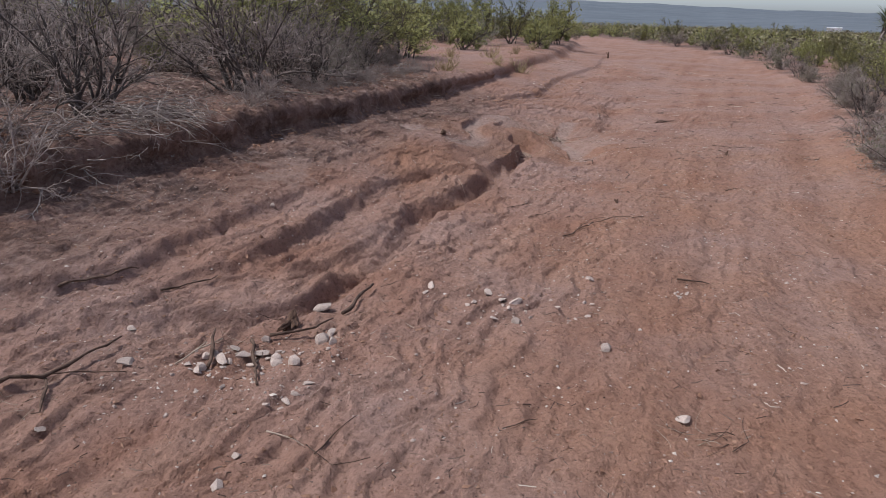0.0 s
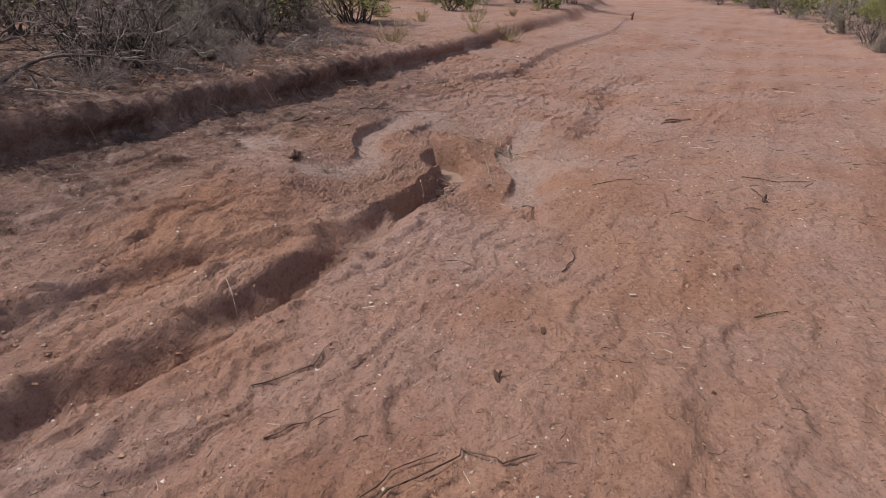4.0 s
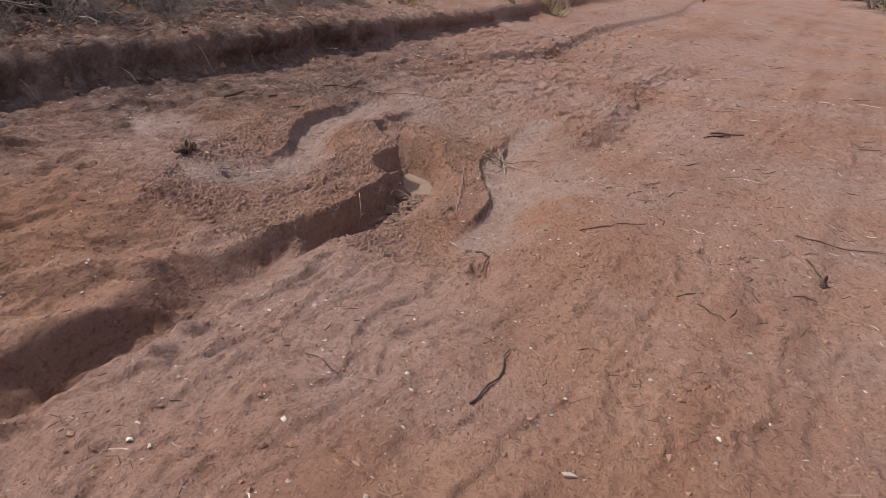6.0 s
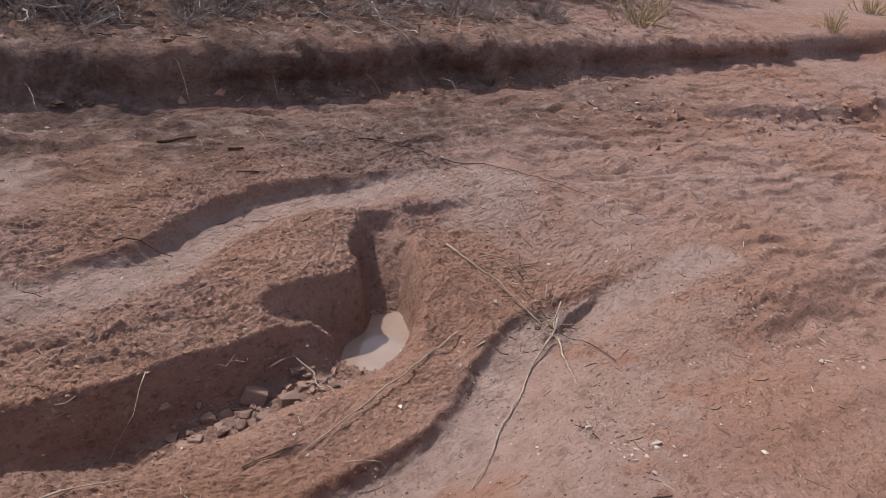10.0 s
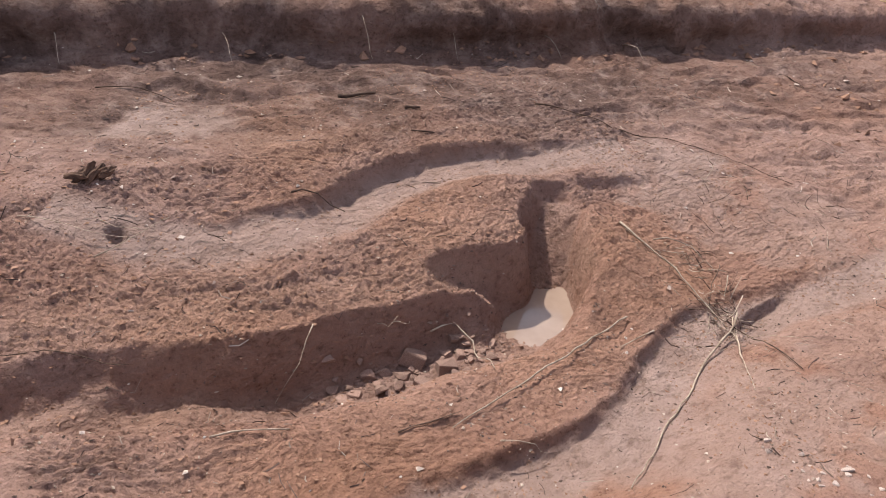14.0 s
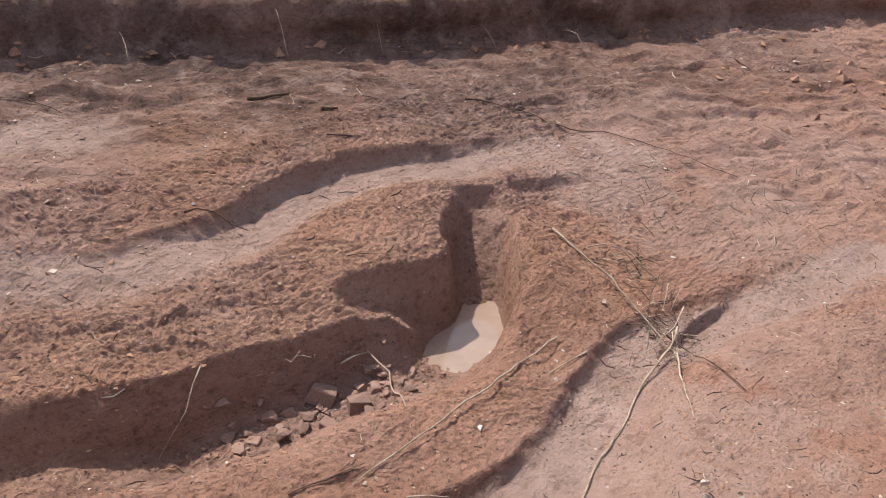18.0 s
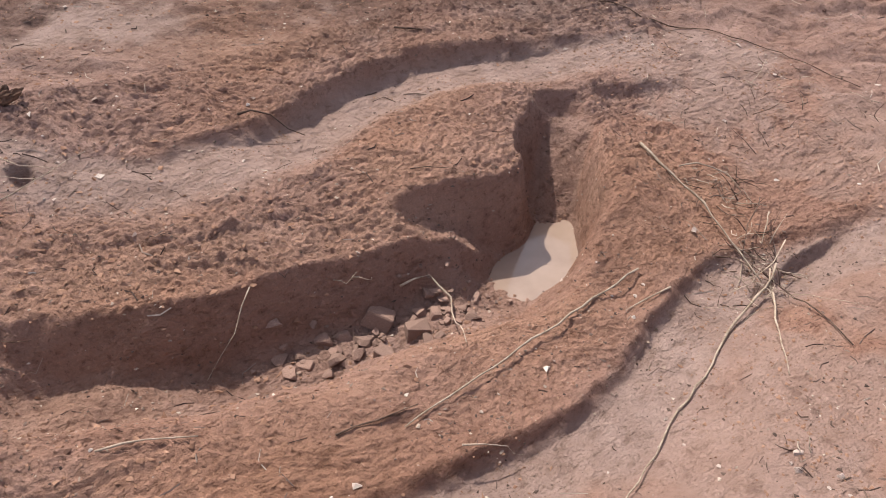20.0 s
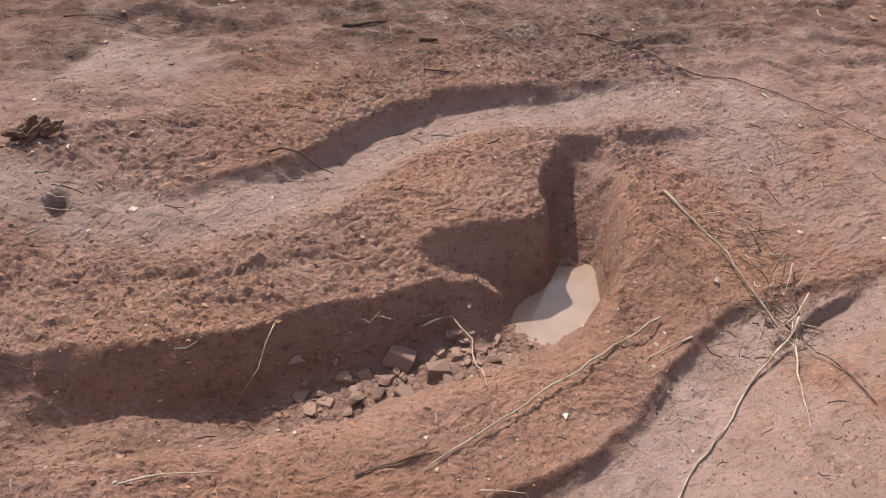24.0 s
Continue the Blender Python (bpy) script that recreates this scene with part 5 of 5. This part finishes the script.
def brush_pile(x, y, turn, seed, count, length, label):
    """Broken branches heaped at the edge of the bank, fanning out over it; each branch with its twigs is a part."""
    r = random.Random(seed)
    base = new("brush_pile")
    base.location = (x, y, height(x, y))
    for _ in range(count):
        px, py = r.gauss(0, 0.16), r.gauss(0, 0.3)
        a = radians(turn) + r.gauss(0, 0.75)
        up = height(x + px, y + py) - base.location.z
        pts = wander(r, (px, py, up + r.uniform(0.01, 0.2)), (math.cos(a), math.sin(a), r.uniform(-0.25, 0.25)), length * r.uniform(0.5, 1.1), 6, 0.12, -0.05)
        floor_z = sheet_z([x + p.x for p in pts], [y + p.y for p in pts]) - base.location.z
        pts = [Vector((p.x, p.y, max(p.z, f + 0.006))) for p, f in zip(pts, floor_z.tolist())]
        r0 = r.uniform(0.003, 0.007)
        verts, faces = [], []
        tube(verts, faces, pts, [r0 * (1 - 0.12 * i) for i in range(7)], 5)
        for _ in range(4):
            k = r.randint(1, 5)
            d = (pts[k + 1] - pts[k]).normalized() + Vector((r.gauss(0, 0.5), r.gauss(0, 0.5), r.gauss(0, 0.3)))
            tube(verts, faces, wander(r, pts[k], d, length * r.uniform(0.15, 0.35), 3, 0.2), [r0 * 0.5, r0 * 0.42, r0 * 0.3, r0 * 0.15], 3)
        mesh_object("branch", verts, faces, PALEBRUSH, base)
    return tagged(base, label, "brush")


brush_pile(-2.4, 6.4, -15, 31, 95, 0.5, "heap of pale grey dead branches hanging over the bank")
brush_pile(-2.62, 5.7, -10, 32, 50, 0.42, "heap of grey dead branches at the edge of the bank")
brush_pile(-0.75, 12.35, -40, 33, 26, 0.3, "low heap of grey dead twigs on the bank")
brush_pile(-1.3, 10.6, -30, 34, 18, 0.28, "low heap of grey dead twigs on the bank")
brush_heap(3.75, 6.3, 0.14, 26, 0.3, GREYBARK, "grey dead brush at the edge of the track")
brush_heap(4.0, 7.0, 0.14, 26, 0.3, GREYBARK, "grey dead brush at the edge of the track")


def build_stake(x, y):
    """A short weathered stake, leaning, with a split top."""
    verts, faces = [], []
    tube(verts, faces, [Vector((0, 0, -0.06)), Vector((0.01, 0, 0.1)), Vector((0.03, 0.01, 0.22)), Vector((0.05, 0.02, 0.33))], [0.05, 0.045, 0.042, 0.03], 7)
    tube(verts, faces, [Vector((0.02, 0, 0.15)), Vector((-0.05, 0.02, 0.24)), Vector((-0.09, 0.02, 0.31))], [0.025, 0.02, 0.01], 5)
    ob = mesh_object("stump", verts, faces, CLOD)
    ob.location = (x, y, height(x, y))
    ob.scale = (0.6,) * 3
    return tagged(ob, "short dark forked stump at the edge of the track", "stump")


build_stake(5.52, 26.25)


# ---------- yucca and building far off ----------
def build_yucca(x, y):
    r = random.Random(9)
    base = new("yucca")
    base.location = (x, y, height(x, y))
    verts, faces = [], []
    tube(verts, faces, [Vector((0, 0, -0.1)), Vector((0.02, 0, 0.5)), Vector((-0.02, 0.03, 1.0)), Vector((0, 0, 1.5))], [0.17, 0.15, 0.14, 0.1], 9)
    mesh_object("trunk", verts, faces, DARKBARK, base)
    for part_name, count, mat, low, z0 in (("dead_skirt", 130, GREYBARK, True, 1.05), ("crown", 150, YUCCALEAF, False, 1.45)):
        lv, lf = [], []
        for _ in range(count):
            a = r.uniform(0, 2 * math.pi)
            e = r.uniform(-1.45, -0.9) if low else r.uniform(-0.5, 1.4)
            d = Vector((math.cos(a) * math.cos(e), math.sin(a) * math.cos(e), math.sin(e)))
            w = d.cross(Vector((0, 0, 1))).normalized() * 0.03
            c = Vector((0, 0, z0 + r.uniform(-0.35, 0.12))) + d * 0.1
            ln = r.uniform(0.45, 0.7)
            q = len(lv)
            lv += [c - w, c + w, c + d * ln * 0.5 + w, c + d * ln * 0.5 - w, c + d * ln]
            lf += [(q, q + 1, q + 2, q + 3), (q + 3, q + 2, q + 4)]
        mesh_object(part_name, lv, lf, mat, base)
    return tagged(base, "single-trunked yucca with a crown of stiff blades", "yucca")


build_yucca(19.3, 34.6)


def build_shed():
    base = new("white_shed")
    base.matrix_world = pose(131, 266, 0, 0, 0, -26)
    base.location.z = -2.9
    for name, box, mat in (("wall", (-2.2, -2, -2, 2.2, 2, 0.6), WHITE), ("roof", (-2.4, -2.3, 0.6, 2.4, 2.3, 0.85), WHITE)):
        bm = bmesh.new()
        bmesh.ops.create_cube(bm, size=1)
        for v in bm.verts:
            v.co = Vector(((box[0] + box[3]) / 2 + v.co.x * (box[3] - box[0]), (box[1] + box[4]) / 2 + v.co.y * (box[4] - box[1]), (box[2] + box[5]) / 2 + v.co.z * (box[5] - box[2])))
        bmesh.ops.bevel(bm, geom=bm.edges[:], offset=0.04, segments=1)
        me = bpy.data.meshes.new(name)
        bm.to_mesh(me)
        bm.free()
        me.materials.append(mat)
        ob = new(name, me)
        ob.parent = base
    tagged(base, "long white shed far out on the plain", "shed")


build_shed()


# ---------- crumbs, gravel and litter, too many to count ----------
def scatter(name, mat, places, sizes, flat, seed, label):
    """Many small angular bits as one joined mesh."""
    r = np.random.RandomState(seed)
    x, y = places
    n = len(x)
    z = sheet_z(x, y)
    octa = np.array([(1, 0, 0), (-1, 0, 0), (0, 1, 0), (0, -1, 0), (0, 0, 1), (0, 0, -1)], float)
    tri = np.array([(0, 2, 4), (2, 1, 4), (1, 3, 4), (3, 0, 4), (2, 0, 5), (1, 2, 5), (3, 1, 5), (0, 3, 5)])
    v = octa[None] * r.uniform(0.6, 1.3, (n, 6, 1)) + r.normal(0, 0.22, (n, 6, 3))
    v *= np.stack([r.uniform(0.8, 1.4, n), r.uniform(0.6, 1.1, n), flat * r.uniform(0.7, 1.3, n)], 1)[:, None] * sizes[:, None, None]
    a = r.uniform(0, 2 * math.pi, n)
    c, s = np.cos(a)[:, None], np.sin(a)[:, None]
    v = np.stack([v[..., 0] * c - v[..., 1] * s, v[..., 0] * s + v[..., 1] * c, v[..., 2]], -1)
    v += np.stack([x, y, z + sizes * flat * 0.1], 1)[:, None]
    f = tri[None] + (np.arange(n) * 6)[:, None, None]
    ob = mesh_object(name, v.reshape(-1, 3).tolist(), f.reshape(-1, 3).tolist(), mat, shade=False)
    return tagged(ob, label, name.replace("_", " "), kind="stuff")


def patchy(r, n, x0, x1, y0, y1, scale, seed, keep):
    """Places strewn in patches."""
    x, y = r.uniform(x0, x1, n), r.uniform(y0, y1, n)
    m = relief(x * scale, y * scale, seed) + r.uniform(-0.35, 0.35, n) > keep
    return x[m], y[m]


r = np.random.RandomState(3)
px, py = patchy(r, 70000, -0.6, 2.7, 7.8, 12.0, 2.2, 51, 0.12)
qx, qy = patchy(r, 52000, -2.6, 3.6, 1.6, 9.5, 1.6, 52, 0.05)
x, y = np.concatenate([px, qx]), np.concatenate([py, qy])
scatter("soil_crumbs", CRUMB, (x, y), np.concatenate([0.0014 + 0.006 * r.uniform(0, 1, len(px)) ** 4, 0.0022 + 0.010 * r.uniform(0, 1, len(qx)) ** 4]), 0.5, 5, "crumbs of dry red soil")
px, py = patchy(r, 16000, -3.6, 0.6, 4.0, 14.0, 1.9, 57, 0.0)
m = np.abs(px - np.interp(py, BANK_Y, BANK_X) + 0.25) < 0.4
px, py = px[m], py[m]
for cx, cy in ((1.0, 13.1), (1.45, 14.0), (1.75, 14.6), (2.06, 15.1), (2.3, 16.1), (2.5, 17.0), (2.75, 17.8), (3.3, 19.0)):
    px, py = np.append(px, r.normal(cx, 0.25, 110)), np.append(py, r.normal(cy, 0.4, 110))
scatter("bank_clods", CRUMB, (px, py), 0.006 + 0.028 * r.uniform(0, 1, len(px)) ** 3, 0.6, 12, "clods of dry soil along the crumbling bank")
px, py = patchy(r, 9000, -2.4, 3.8, 1.6, 12.5, 1.3, 53, 0.05)
qx, qy = patchy(r, 7500, -2.4, 2.2, 2.0, 8.0, 1.8, 54, 0.0)
fx, fy = patchy(r, 5000, 2.5, 8.5, 7.0, 24.0, 0.7, 58, 0.08)
ox, oy = r.normal(-0.85, 0.3, 700), r.normal(2.95, 0.2, 700)
x, y = np.concatenate([px, qx, ox, fx]), np.concatenate([py, qy, oy, fy])
scatter("gravel", GRAVEL, (x, y), 0.0022 + 0.009 * r.uniform(0, 1, len(x)) ** 4, 0.6, 6, "scattered pale gravel")


px, py = patchy(r, 17000, -2.2, 4.0, 1.6, 13.0, 1.1, 55, 0.05)
qx, qy = patchy(r, 14000, -0.4, 2.5, 8.2, 11.6, 2.4, 73, 0.0)
px, py = np.append(px, qx), np.append(py, qy)
qx, qy = patchy(r, 4000, -2.2, 4.0, 2.0, 9.0, 1.5, 76, 0.1)
scatter("track_clods", CRUMB, (qx, qy), 0.004 + 0.014 * r.uniform(0, 1, len(qx)) ** 4, 0.7, 14, "loose clods of dry soil on the track")
fx, fy = patchy(r, 6000, 1.5, 8.5, 9.0, 26.0, 0.8, 59, 0.05)
px, py = np.append(px, fx), np.append(py, fy)
scatter("dark_debris", LITTER, (px, py), 0.0016 + 0.005 * r.uniform(0, 1, len(px)) ** 2.5, 0.5, 9, "specks of dark plant debris on the dirt")


def twig_litter(name, n, x0, x1, y0, y1, low, high, thick, seed, label, mat, only_bank=False):
    """Short broken twigs lying about, as one joined mesh."""
    r = np.random.RandomState(seed)
    x, y = patchy(r, n, x0, x1, y0, y1, 1.5, seed + 60, 0.0)
    if only_bank:
        m = x < np.interp(y, BANK_Y, BANK_X) - 0.05
        x, y = x[m], y[m]
    k = len(x)
    a = r.uniform(0, math.pi, k)
    ln = low + (high - low) * r.uniform(0, 1, k) ** 2
    dx, dy = np.cos(a) * ln / 2, np.sin(a) * ln / 2
    bend = r.normal(0, 0.15, k) * ln
    w = thick * r.uniform(0.5, 1.3, k)
    rows = []
    for f in (-1, 0, 1):
        cx, cy = x + dx * f + (-np.sin(a) * bend if f == 0 else 0), y + dy * f + (np.cos(a) * bend if f == 0 else 0)
        cz = sheet_z(cx, cy) + w * 0.6
        rows.append((cx, cy, cz))
    # none on steep walls
    keep = np.abs(rows[0][2] - rows[2][2]) < 0.35 * ln
    rows = [tuple(v[keep] for v in row) for row in rows]
    a, w, k = a[keep], w[keep], int(keep.sum())
    ends = []
    for cx, cy, cz in rows:
        for ox, oz in ((1, -0.6), (-1, -0.6), (0, 1)):
            ends.append(np.stack([cx - np.sin(a) * w * ox, cy + np.cos(a) * w * ox, cz + w * oz], 1))
    v = np.stack(ends, 1).reshape(-1, 3)
    quads = []
    for j in (0, 3):
        quads += [(j, j + 1, j + 4, j + 3), (j + 1, j + 2, j + 5, j + 4), (j + 2, j, j + 3, j + 5)]
    f = (np.array(quads)[None] + (np.arange(k) * 9)[:, None, None]).reshape(-1, 4)
    ob = mesh_object(name, v.tolist(), f.tolist(), mat, shade=False)
    return tagged(ob, label, name.replace("_", " "), kind="stuff")


twig_litter("twig_litter", 9500, -2.2, 4.0, 1.6, 13.5, 0.012, 0.08, 0.0016, 7, "short dark twigs strewn over the dirt", LITTER)
twig_litter("track_litter", 3500, 2.5, 8.0, 8.0, 24.0, 0.03, 0.2, 0.003, 19, "short dry twigs strewn along the far track", LITTER)
twig_litter("bank_litter", 16000, -4.5, 0.4, 4.0, 14.0, 0.04, 0.25, 0.003, 8, "grey twig litter under the shrubs", LITTER, True)
